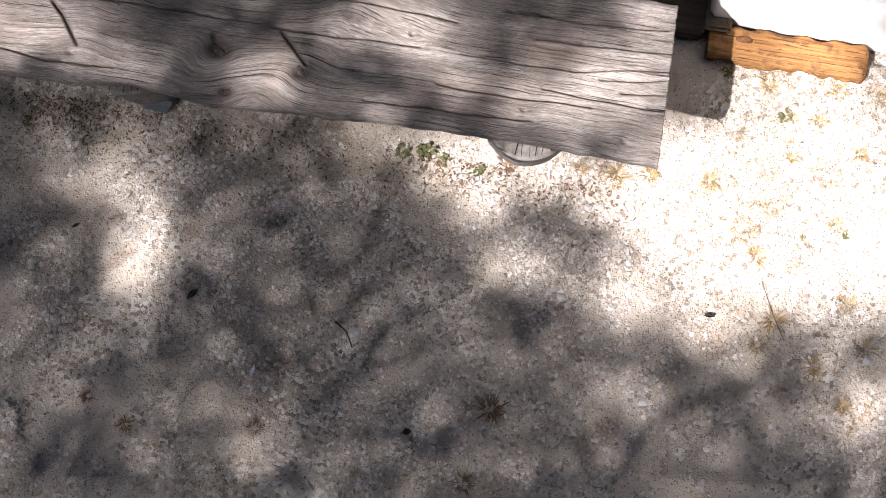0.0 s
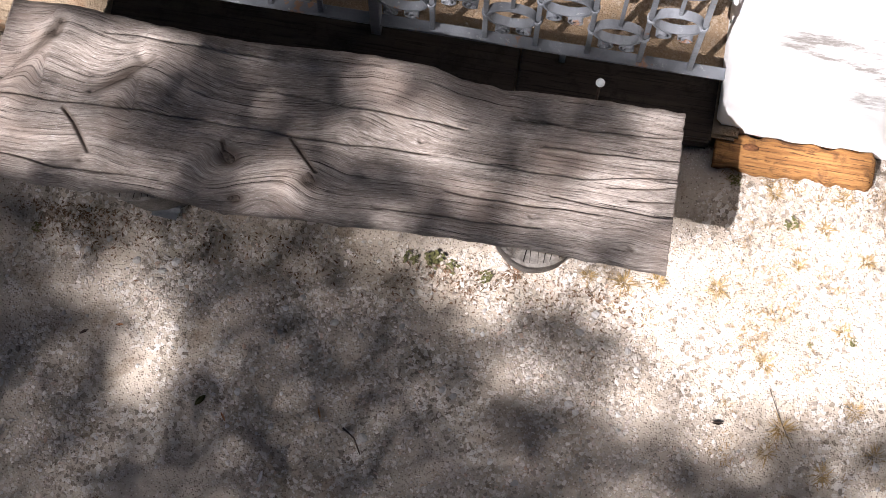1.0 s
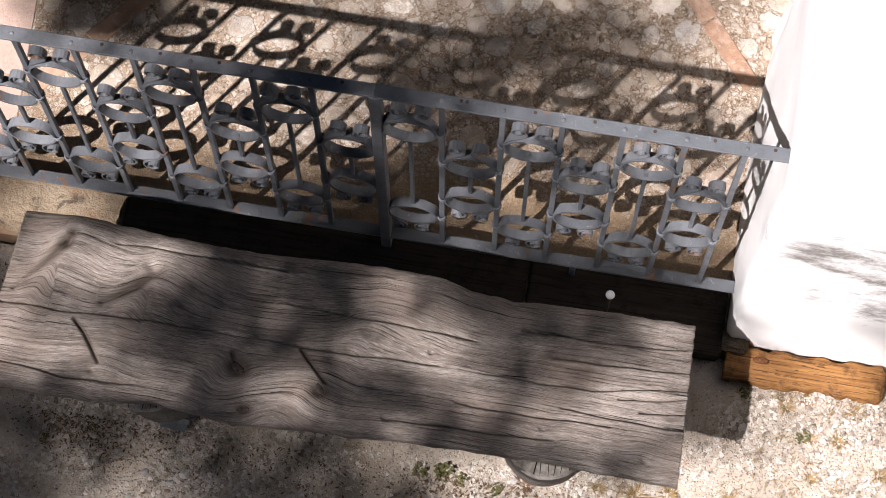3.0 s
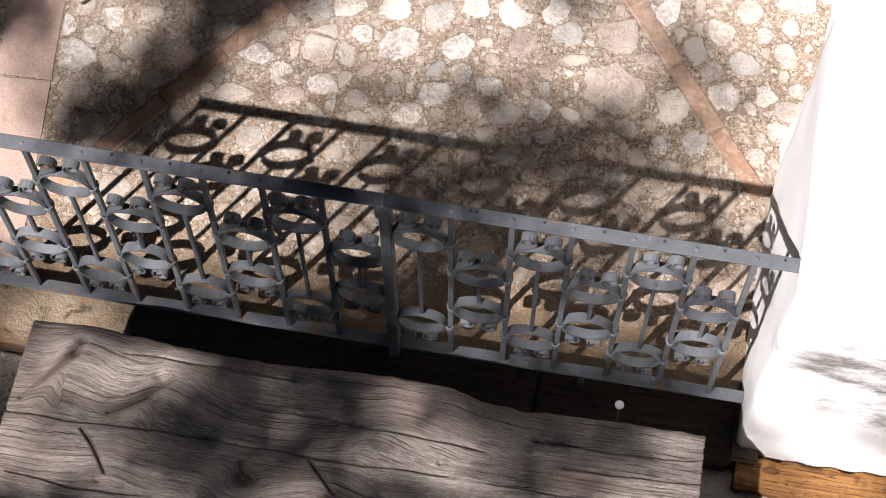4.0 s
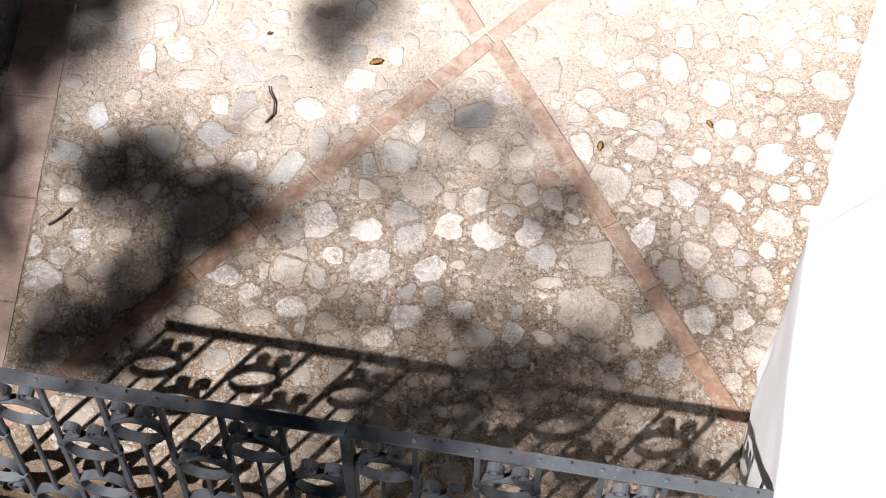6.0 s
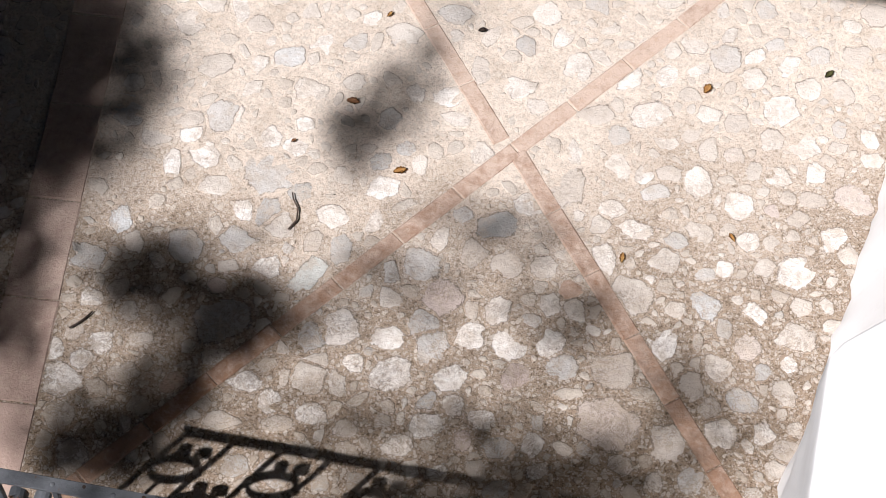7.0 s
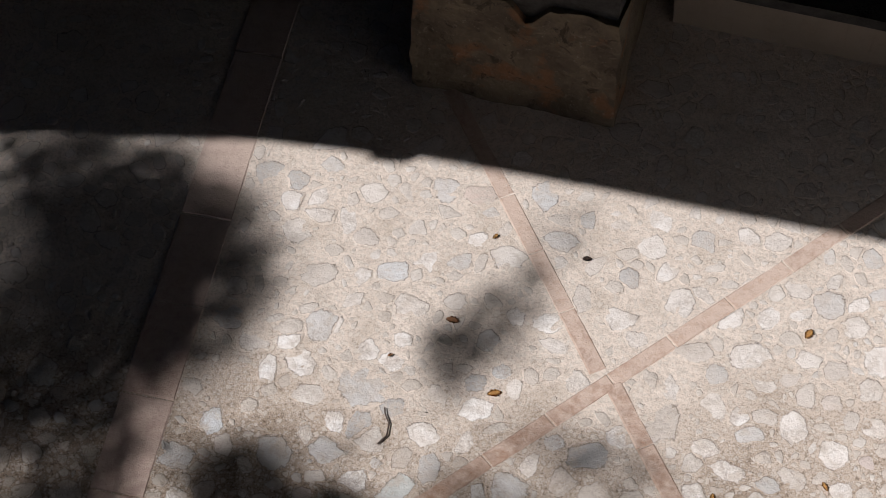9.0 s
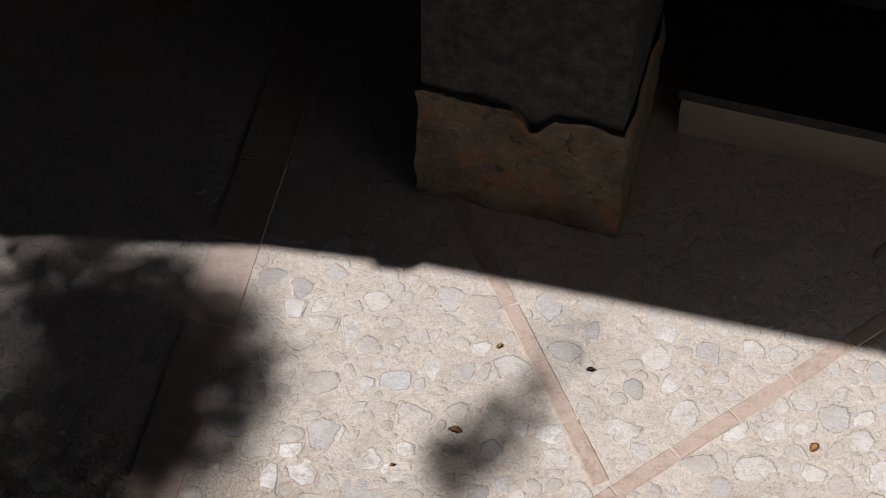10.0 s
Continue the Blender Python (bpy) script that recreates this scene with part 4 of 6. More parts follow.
# ---- fallen leaves and twigs ----
def leaf_mesh(name, length, width, mat, seed, lobes=0):
    r = random.Random(seed)
    bm = bmesh.new()
    k = 9
    lo, hi, mid = [], [], []
    for i in range(k + 1):
        f = i / k
        w = width * math.sin(math.pi * min(1, f * 0.96 + 0.02)) ** 0.8 * (1 + lobes * math.sin(f * 21)) * r.uniform(0.9, 1.1)
        curl = 0.06 * length * math.sin(f * 3 + seed)
        mid.append(bm.verts.new((f * length - length / 2, 0, abs(curl) + 0.002)))
        lo.append(bm.verts.new((f * length - length / 2, -w / 2, abs(curl) + 0.003 + 0.1 * w)))
        hi.append(bm.verts.new((f * length - length / 2, w / 2, abs(curl) + 0.003 + 0.15 * w)))
    for i in range(k):
        bm.faces.new((lo[i], lo[i + 1], mid[i + 1], mid[i]))
        bm.faces.new((mid[i], mid[i + 1], hi[i + 1], hi[i]))
    bmesh.ops.solidify(bm, geom=bm.faces[:], thickness=0.0006)
    return mesh_of(name, bm, mat, smooth=True)


FALLEN = [(-0.531, 1.578, 0.0, 0.036, 0.020, "b"), (-0.367, 1.391, 0.5, 0.036, 0.020, "o"), (0.39, 1.791, 1.2, 0.034, 0.020, "o"), (0.243, 1.243, 1.6, 0.030, 0.014, "o"),
          (0.512, 1.353, 2.2, 0.028, 0.012, "o"), (0.705, 1.897, 0.9, 0.032, 0.016, "g"), (-0.233, 1.865, 0.3, 0.024, 0.015, "d"), (-0.66, 1.43, 0.8, 0.016, 0.009, "b"), (-0.49, 1.87, 1.1, 0.022, 0.010, "o")]
for k, (x, y, a, ln, wd, c) in enumerate(FALLEN):
    mat, words = {"b": (BROWN_LEAF, "curled brown dead leaf on the cobbles"), "o": (OCHRE_LEAF, "ochre dead leaf on the cobbles"), "g": (GREEN_WEED, "small green leaf on the cobbles"), "d": (TWIG, "dark dead leaf on the cobbles")}[c]
    ob = new("fallen_leaf", leaf_mesh("fallen_leaf", ln, wd, mat, k, 0.25 if c != "d" else 0.0))
    ob.matrix_world = Matrix.Translation((x, y, 0.006)) @ Matrix.Rotation(a, 4, "Z")
    tagged(ob, words, "leaf", "fallen leaves")
GROUND_LEAVES = [(-0.40, -0.945, 0.9, 0.034, 0.013, "g"), (-0.34, -0.975, 2.2, 0.026, 0.005, "b"), (0.147, -1.182, 0.4, 0.022, 0.016, "g"), (0.80, -0.80, 0.1, 0.026, 0.009, "d"), (-0.23, -1.10, 1.4, 0.034, 0.010, "w"), (-0.62, -0.80, 0.2, 0.018, 0.006, "b"), (-0.70, -0.83, 0.7, 0.022, 0.007, "d"), (-0.12, -0.93, 1.9, 0.030, 0.005, "b")]
for k, (x, y, a, ln, wd, c) in enumerate(GROUND_LEAVES):
    mat, words = {"b": (BROWN_LEAF, "thin brown dead leaf on the gravel"), "g": (GREEN_WEED, "small green leaf on the gravel"), "d": (TWIG, "dark dead leaf on the gravel"), "w": (WHITE_CAP, "pale dry scrap on the gravel")}[c]
    ob = new("fallen_leaf", leaf_mesh("fallen_leaf", ln, wd, mat, k + 20))
    ob.matrix_world = Matrix.Translation((x, y, GROUND_Z + 0.007)) @ Matrix.Rotation(a, 4, "Z")
    tagged(ob, words, "leaf", "fallen leaves")


def twig(points, r):
    ob = part("twig", tube(points, [r * (1 - 0.4 * i / len(points)) for i in range(len(points))], 6), TWIG, None, smooth=True)
    return tagged(ob, "thin dark bent twig lying flat", "twig")


twig([(-0.615, 1.165, 0.011), (-0.600, 1.195, 0.010), (-0.604, 1.23, 0.011), (-0.622, 1.255, 0.012), (-0.628, 1.272, 0.012)], 0.0026)
twig([(-1.095, 0.785, 0.011), (-1.07, 0.81, 0.012), (-1.05, 0.84, 0.011)], 0.003)
twig([(-0.06, -0.955, -0.030), (-0.03, -0.975, -0.028), (-0.01, -1.01, -0.030)], 0.0022)
twig([(0.91, -0.70, -0.034), (0.95, -0.78, -0.033), (0.98, -0.83, -0.034)], 0.0010)


# ---- dry grass tufts and weeds ----
def tuft(seed, blades, spread, height, mat, width=0.0022):
    r = random.Random(seed)
    bm = bmesh.new()
    for i in range(blades):
        a = r.uniform(0, 2 * math.pi)
        d = r.random() ** 0.7 * spread * 0.45
        p = Vector((d * math.cos(a), d * math.sin(a), -0.002))
        out = Vector((math.cos(a + r.uniform(-0.8, 0.8)), math.sin(a + r.uniform(-0.8, 0.8)), 0))
        side = Vector((-out.y, out.x, 0)) * width * r.uniform(0.6, 1.3)
        h, reach = height * r.uniform(0.4, 1.0), spread * r.uniform(0.3, 1.0)
        pts = [p, p + out * reach * 0.35 + Vector((0, 0, h * 0.7)), p + out * reach * 0.75 + Vector((0, 0, h)), p + out * reach + Vector((0, 0, h * 0.75))]
        rows = [[bm.verts.new(q - side * f), bm.verts.new(q + side * f)] for q, f in zip(pts, (1, 0.9, 0.6, 0.12))]
        for m, n2 in zip(rows, rows[1:]):
            bm.faces.new((m[0], m[1], n2[1], n2[0]))
    return mesh_of("tuft", bm, mat)


def weed(seed, leaves, spread, mat):
    r = random.Random(seed)
    bm = bmesh.new()
    for i in range(leaves):
        a = r.uniform(0, 2 * math.pi)
        c = Vector((r.uniform(-1, 1), r.uniform(-1, 1), 0)) * spread * 0.6
        ln, wd = r.uniform(0.010, 0.022), r.uniform(0.006, 0.010)
        u, v = Vector((math.cos(a), math.sin(a), r.uniform(-0.1, 0.5))), Vector((-math.sin(a), math.cos(a), r.uniform(-0.2, 0.2)))
        z = Vector((0, 0, r.uniform(0.004, 0.02)))
        ring = [c + z - u * ln / 2, c + z + v * wd / 2, c + z + u * ln / 2, c + z - v * wd / 2]
        bm.faces.new([bm.verts.new(q) for q in ring])
    return mesh_of("weed", bm, mat)


dry = [tuft(i, 60, 0.030, 0.012, DRY_GRASS, 0.0009) for i in range(4)]
brown = [tuft(i + 9, 110, 0.030, 0.010, BROWN_TUFT, 0.0010) for i in range(2)]
TUFTS = [(0.754, -0.481, 1.0), (0.891, -0.643, 1.0), (1.065, -0.539, 0.9), (0.991, -0.296, 0.8), (0.937, -0.395, 0.7), (0.952, -0.789, 1.2), (1.116, -0.721, 0.9), (0.535, -0.503, 1.1), (0.614, -0.49, 1.0), (1.058, -0.879, 1.0), (1.135, -0.96, 0.9), (0.86, -0.23, 0.9), (1.03, -0.22, 0.9), (0.45, -0.50, 0.8), (0.93, -0.30, 0.6), (1.1, -0.36, 0.8), (0.92, -0.85, 0.9), (1.17, -0.82, 1.0)]
for k, (x, y, s) in enumerate(TUFTS):
    ob = new("grass_tuft", dry[k % 4])
    ob.matrix_world = Matrix.Translation((x, y, GROUND_Z)) @ Matrix.Rotation(k * 1.9, 4, "Z") @ Matrix.Scale(s, 4)
    tagged(ob, "dry straw-coloured grass tuft in the gravel", "grass tuft", "dry grass tufts")
for k, (x, y, s) in enumerate(((0.333, -1.098, 1.2), (-0.203, -1.229, 0.7), (0.296, -1.277, 0.9), (0.59, -1.30, 0.6), (-0.50, -1.27, 0.7), (-0.60, -1.22, 0.6), (0.27, -0.52, 0.9), (0.18, -0.60, 0.7))):
    ob = new("grass_tuft", brown[k % 2])
    ob.matrix_world = Matrix.Translation((x, y, GROUND_Z)) @ Matrix.Rotation(k * 2.3, 4, "Z") @ Matrix.Scale(s, 4)
    tagged(ob, "small withered brown tuft pressed into the gravel", "grass tuft", "withered tufts")
weeds = [weed(i, 26, 0.035, GREEN_WEED) for i in range(3)]
for k, (x, y, s) in enumerate(((0.084, -0.525, 1.3), (0.03, -0.53, 1.0), (0.13, -0.535, 0.9), (0.211, -0.545, 0.9), (0.906, -0.30, 0.9), (0.76, -0.215, 0.8), (1.09, -0.56, 0.6), (-0.86, -0.60, 0.7), (0.99, -0.58, 0.4))):
    ob = new("weed", weeds[k % 3])
    ob.matrix_world = Matrix.Translation((x, y, GROUND_Z)) @ Matrix.Rotation(k * 1.3, 4, "Z") @ Matrix.Scale(0.75 * s, 4)
    tagged(ob, "low green weed growing in the gravel", "weed", "green weeds")

# ---- flattened straw between the tufts ----
straw_rng = random.Random(91)
sv, sf = [], []
for _ in range(26000):
    x, y = straw_rng.uniform(0.40, 1.35), straw_rng.uniform(-1.05, -0.17)
    near_log = max(0.0, 1 - abs(y + 0.21) / 0.06) if x > 0.72 else 0.0
    if x < 0.72 and not -0.60 < y < -0.47:
        continue
    if straw_rng.random() > 0.8 * fbm(x * 1.0, y, 7) + 0.9 * fbm(x, y, 19) - 0.12 + 0.6 * near_log + (0.12 if y > -0.45 else -0.04):
        continue
    a, ln, wd = straw_rng.uniform(0, 6.28), straw_rng.uniform(0.002, 0.007), straw_rng.uniform(0.0003, 0.0008)
    c, sn, z = math.cos(a), math.sin(a), ground_height(x, y) + straw_rng.uniform(0.001, 0.008)
    o = len(sv)
    sv += [(x - c * ln - sn * wd, y - sn * ln + c * wd, z), (x - c * ln + sn * wd, y - sn * ln - c * wd, z), (x + c * ln + sn * wd, y + sn * ln - c * wd, z + 0.003), (x + c * ln - sn * wd, y + sn * ln + c * wd, z + 0.003)]
    sf.append((o, o + 1, o + 2, o + 3))
sm = bpy.data.meshes.new("straw")
sm.from_pydata(sv, [], sf)
sm.materials.append(STRAW)
tagged(new("straw", sm), "flattened ochre straw scattered over the gravel", "straw", kind="stuff")

# ---- tree whose crown dapples the light ----
# gaps in the crown, by the place on the ground that they light: place, half-widths, depth
GAPS_GRAVEL = [(-0.55, -0.9, 0.085, 0.13, 1), (-0.62, -0.74, 0.1, 0.1, 0.8), (-0.76, -0.72, 0.1, 0.06, 0.6), (-0.62, -0.63, 0.1, 0.05, 0.55), (-0.41, -0.84, 0.05, 0.06, 0.5), (0.2, -0.63, 0.1, 0.07, 0.9), (0.1, -0.6, 0.07, 0.05, 0.7), (0.33, -0.77, 0.11, 0.06, 0.7), (0.22, -0.84, 0.07, 0.05, 0.45), (-0.1, -0.51, 0.1, 0.04, 0.6), (0.67, -0.63, 0.13, 0.13, 1), (0.77, -0.85, 0.1, 0.06, 0.8), (0.6, -0.8, 0.09, 0.09, 0.9), (0.59, -1.02, 0.07, 0.04, 0.5), (0.68, -1.04, 0.06, 0.04, 0.5)]
GAPS_PATH = [(1.17, -0.98, 0.1, 0.08, 0.8), (-0.43, -1.3, 0.06, 0.07, 0.5), (0.81, -0.69, 0.15, 0.15, 1), (1.07, -0.62, 0.25, 0.2, 1), (0.99, -0.43, 0.35, 0.35, 1), (0.57, -0.58, 0.1, 0.08, 0.95), (0.42, -0.57, 0.13, 0.06, 0.65), (0.48, -0.8, 0.07, 0.05, 0.5), (0.3, -0.52, 0.25, 0.07, 0.9), (0.1, -0.52, 0.2, 0.05, 0.7), (0.67, -0.48, 0.13, 0.13, 1), (-0.2, -1.29, 0.07, 0.08, 0.6), (0.82, -1.14, 0.08, 0.05, 0.4), (-0.75, -1.18, 0.09, 0.11, 0.35)]
GAPS_BENCH = [(-0.44, 0.0, 0.10, 0.06, 0.8), (-0.68, -0.09, 0.18, 0.12, 0.5), (-0.78, -0.25, 0.12, 0.1, 0.9), (0.45, -0.37, 0.08, 0.05, 0.95), (-0.57, -0.04, 0.19, 0.07, 1.00), (-0.59, -0.25, 0.15, 0.06, 0.86), (-0.41, -0.30, 0.11, 0.03, 0.78), (0.19, -0.11, 0.14, 0.10, 0.95), (-0.10, -0.28, 0.09, 0.06, 0.88), (0.30, -0.21, 0.07, 0.05, 0.78), (0.63, -0.16, 0.13, 0.12, 0.97), (0.71, -0.01, 0.05, 0.08, 0.95), (0.52, -0.23, 0.11, 0.06, 0.95), (0.13, -0.31, 0.08, 0.02, 0.86), (-0.00, -0.15, 0.06, 0.03, 0.64), (0.10, -0.00, 0.06, 0.05, 0.64), (0.95, 0.0, 0.22, 0.3, 1.00), (-0.97, -0.05, 0.2, 0.15, 1.00)]
SPRAYS_FLOOR = [(-1.30, 1.45, 0.21, 0.25, 6), (-1.25, 1.02, 0.06, 0.2, 1), (-0.92, 0.98, 0.14, 0.10, 4.5), (-0.70, 0.9, 0.13, 0.11, 4.5), (-0.76, 0.78, 0.10, 0.10, 1.6), (-0.50, 1.46, 0.07, 0.09, 2.4), (-0.43, 1.61, 0.09, 0.09, 1.2), (-0.09, 1.3, 0.16, 0.07, 0.4), (0.17, 1.08, 0.07, 0.08, 0.8), (0.18, 0.58, 0.15, 0.09, 0.9), (0.31, 0.71, 0.07, 0.09, 1), (0.46, 0.95, 0.07, 0.09, 1), (0.56, 0.84, 0.06, 0.11, 0.6), (0.04, 0.68, 0.1, 0.06, 0.7)]
SPRAYS_FAR = [(-1.5, 1.51, 0.27, 0.36, 6), (-1.36, 1.72, 0.2, 0.13, 2.6), (-1.77, 1.68, 0.14, 0.11, 3), (-1.8, 1.86, 0.2, 0.12, 2.5), (-1.48, 1.86, 0.12, 0.07, 1.3), (-0.33, 1.97, 0.06, 0.09, 0.4), (-0.15, 0.12, 0.12, 0.09, 2.5), (-0.06, 0.21, 0.12, 0.09, 2.8), (0.03, 0.31, 0.12, 0.09, 2.8), (0.0, 0.42, 0.16, 0.1, 1.4), (0.1, 0.52, 0.2, 0.1, 1.1), (-0.12, 0.47, 0.12, 0.09, 1.6), (0.18, 0.62, 0.16, 0.08, 0.9), (0.26, 0.2, 0.09, 0.06, 1.6), (0.3, 0.42, 0.12, 0.1, 1.2), (0.3, 0.32, 0.1, 0.06, 0.9), (0.56, 0.17, 0.07, 0.05, 1.4), (0.55, 0.38, 0.1, 0.07, 0.9)]
SPRAYS_RAIL = [(0.82, 0.4, 0.1, 0.07, 0.8), (0.45, 0.08, 0.1, 0.05, 1.0), (0.45, 0.3, 0.3, 0.25, 0.4), (-0.35, 0.28, 0.3, 0.22, 0.55), (-0.2, 0.42, 0.14, 0.12, 1.2), (-0.3, 0.14, 0.12, 0.07, 0.9), (-0.36, 1.76, 0.06, 0.09, 0.7), (-0.92, 0.56, 0.20, 0.12, 1.2), (-0.25, 0.8, 0.5, 0.25, 0.22), (0.25, 0.95, 0.4, 0.3, 0.2), (-0.92, 0.85, 0.25, 0.25, 0.4), (-0.25, 0.63, 0.36, 0.12, 0.7), (0.35, 0.63, 0.25, 0.1, 0.6), (-1.78, 0.9, 0.2, 0.4, 3), (-1.56, 1.12, 0.15, 0.22, 3), (-1.36, 1.12, 0.12, 0.15, 2), (-1.27, 0.90, 0.13, 0.17, 0.8), (-1.12, 1.60, 0.10, 0.12, 1.5), (0.5, 0.46, 0.16, 0.09, 0.5)]

SPRAYS_MID = [(-0.89, 0.53, 0.13, 0.08, 2.0), (-1.00, 0.45, 0.12, 0.06, 2.0), (-1.16, 0.53, 0.06, 0.12, 0.9), (-0.77, 0.65, 0.08, 0.07, 1.0), (-0.66, 0.95, 0.11, 0.08, 0.8), (-0.75, 0.79, 0.07, 0.07, 1.8), (-0.83, 0.66, 0.07, 0.07, 1.9), (-0.93, 0.54, 0.09, 0.06, 1.7), (-0.07, 1.26, 0.18, 0.09, 0.7), (0.17, 1.03, 0.09, 0.07, 1.0), (0.40, 0.93, 0.08, 0.08, 0.8), (0.50, 0.80, 0.08, 0.11, 0.6), (-0.09, 0.72, 0.08, 0.06, 0.8), (-0.28, 0.67, 0.07, 0.06, 0.6), (0.67, 0.86, 0.05, 0.09, 0.5), (-0.30, 1.11, 0.15, 0.08, 0.9), (0.05, 1.10, 0.10, 0.07, 0.4), (-0.79, 0.70, 0.08, 0.08, 2.4), (-0.87, 0.59, 0.08, 0.06, 2.0), (-0.94, 0.46, 0.14, 0.08, 2.4)]
SPRAYS_BORDER = [(-1.25, 0.82, 0.08, 0.09, 0.8), (-1.39, 0.83, 0.08, 0.09, 1.5), (0.2, 0.62, 0.22, 0.12, 0.9), (0.42, 0.74, 0.15, 0.10, 0.5), (-0.46, 1.56, 0.10, 0.10, 1.0), (-0.35, 0.98, 0.15, 0.10, 0.4), (-0.55, 0.92, 0.10, 0.08, 0.8), (-0.47, 1.54, 0.06, 0.05, 1.4), (-0.41, 1.67, 0.06, 0.05, 1.0), (-0.35, 1.77, 0.04, 0.05, 0.6), (-0.27, 1.99, 0.04, 0.06, 0.5), (-1.34, 0.74, 0.18, 0.08, 3.0), (-1.43, 1.00, 0.17, 0.11, 2.0), (-1.16, 1.02, 0.07, 0.05, 0.7), (-0.71, 1.13, 0.08, 0.04, 0.5), (-0.88, 0.91, 0.12, 0.09, 0.4), (-0.83, 0.46, 0.09, 0.06, 1.5)]


def spot(u, v, e):
    return math.exp(-(((u - e[0]) / e[2]) ** 2 + ((v - e[1]) / e[3]) ** 2) ** 1.4)


def leafiness(u, v):
    """How many layers of leaves stand between the sun and the place (u, v) on the ground."""
    f = min(1.0, max(0.0, (0.16 - v) / 0.14))
    q = Vector((u, v, 0.0))
    ragged = 1.0 + 0.9 * noise.noise(q * 15) + 0.5 * noise.noise(q * 33)
    u += 0.035 * noise.noise(q * 8 + Vector((0, 0, 3))) + 0.016 * noise.noise(q * 22 + Vector((0, 0, 5)))
    v += 0.035 * noise.noise(q * 8 + Vector((0, 0, 7))) + 0.016 * noise.noise(q * 22 + Vector((0, 0, 9)))
    lam = 2.8 * f * min(1.0, max(0.0, (1.5 - u) / 0.3)) * (1.0 if u > -1.1 else 1.2)
    lam *= 0.92 if -0.36 < v < 0.08 else 1.0
    for e in GAPS_GRAVEL + GAPS_PATH + GAPS_BENCH:
        lam *= 1 - min(1.0, (1.05 if u > 0.1 or v > -0.36 else 0.88) * e[4]) * spot(u, v, e)
    return max(0.0, lam) * (0.75 + 0.25 * ragged) + max(0.25, ragged) * sum(e[4] * spot(u, v, e) for e in SPRAYS_FLOOR + SPRAYS_FAR + SPRAYS_RAIL + SPRAYS_MID + SPRAYS_BORDER)


def leaf_cloud(r, spots, length, width):
    """Loose rhombic leaves round the given places."""
    verts, faces = [], []
    for c in spots:
        n2 = Vector((r.gauss(0, 0.6), r.gauss(0, 0.6), 1)).normalized()
        a = Matrix.Rotation(r.uniform(0, 6.28), 3, n2) @ n2.orthogonal().normalized()
        b = n2.cross(a)
        ln, wd = length * r.uniform(0.8, 1.2), width * r.uniform(0.8, 1.2)
        k = len(verts)
        verts += [c - a * ln / 2, c + b * wd / 2, c + a * ln / 2, c - b * wd / 2]
        faces.append((k, k + 1, k + 2, k + 3))
    me = bpy.data.meshes.new("crown")
    me.from_pydata(verts, [], faces)
    me.materials.append(LEAF)
    return me


tree = base("shade_tree", (-7.0, -4.0, GROUND_Z), "tall leafy tree whose crown dapples the bench", "tree")
trunk_top = Vector((-6.6, -3.6, 5.6))
part("trunk", tube([(-7.0, -4.0, GROUND_Z - 0.02), (-6.98, -3.95, 0.8), (-6.8, -3.8, 3.0), tuple(trunk_top)], [0.30, 0.24, 0.2, 0.16], 14), BARK, tree, smooth=True)


def crown_spots():
    r = random.Random(11)
    area, cell = 0.00036 * 0.8, 0.04
    for iu in range(int(-2.5 / cell), int(1.6 / cell)):
        for iv in range(int(-2.0 / cell), int(2.3 / cell)):
            u0, v0 = iu * cell, iv * cell
            want = leafiness(u0 + cell / 2, v0 + cell / 2) * cell * cell / area
            for _ in range(int(want) + (r.random() < want % 1)):
                yield Vector((u0 + r.random() * cell, v0 + r.random() * cell, 0)) - LIGHT * r.uniform(6.0, 8.6)


part("crown", leaf_cloud(random.Random(12), crown_spots(), 0.038, 0.019), LEAF, tree, "dense small-leaved crown with gaps")
for u, v in ((-1.6, 1.4), (-1.2, 0.9), (-1.2, 0.2), (-1.2, -1.3)):
    tip = Vector((u, v, 0)) - LIGHT * 7.2
    m = (trunk_top + tip) / 2 + Vector((0, 0, 0.4))
    part("limb", tube([tuple(trunk_top), tuple(m), tuple(tip)], [0.05, 0.03, 0.006], 7), BARK, tree)


# leaves everywhere but the sun's shaft, to hold back sky light
def sky_block_spots():
    r = random.Random(15)
    for _ in range(17500):
        x, y, z = r.uniform(-5.5, 7.0), r.uniform(-9.5, -0.4), r.uniform(6.4, 8.8)
        u, v = x + 0.395 * z, y + 0.57 * z
        if not (-2.15 < u < 1.36 + 0.3 * max(v, 0.0) and -1.75 < v < 2.3):
            yield Vector((x, y, z))


# unseen tree, added only to deepen the shade below
tree_b = base("shade_tree", (4.2, -3.2, GROUND_Z), "unseen leafy tree added to block sky light", "tree")
part("trunk", tube([(4.2, -3.2, GROUND_Z - 0.02), (4.2, -3.2, 0.8), (4.1, -3.0, 3.4), (3.9, -2.8, 6.4)], [0.34, 0.27, 0.22, 0.14], 14), BARK, tree_b, smooth=True)
part("crown", leaf_cloud(random.Random(16), sky_block_spots(), 0.30, 0.19), LEAF, tree_b, "added dark leaves that block the overhead sky")
for tip in ((1.5, -1.0, 7.2), (5.8, -1.0, 7.4), (3.0, 1.5, 7.3), (2.0, -6.0, 7.4)):
    part("limb", tube([(3.9, -2.8, 6.2), tuple((Vector(tip) + Vector((3.9, -2.8, 6.6))) / 2), tip], [0.10, 0.06, 0.02], 7), BARK, tree_b)


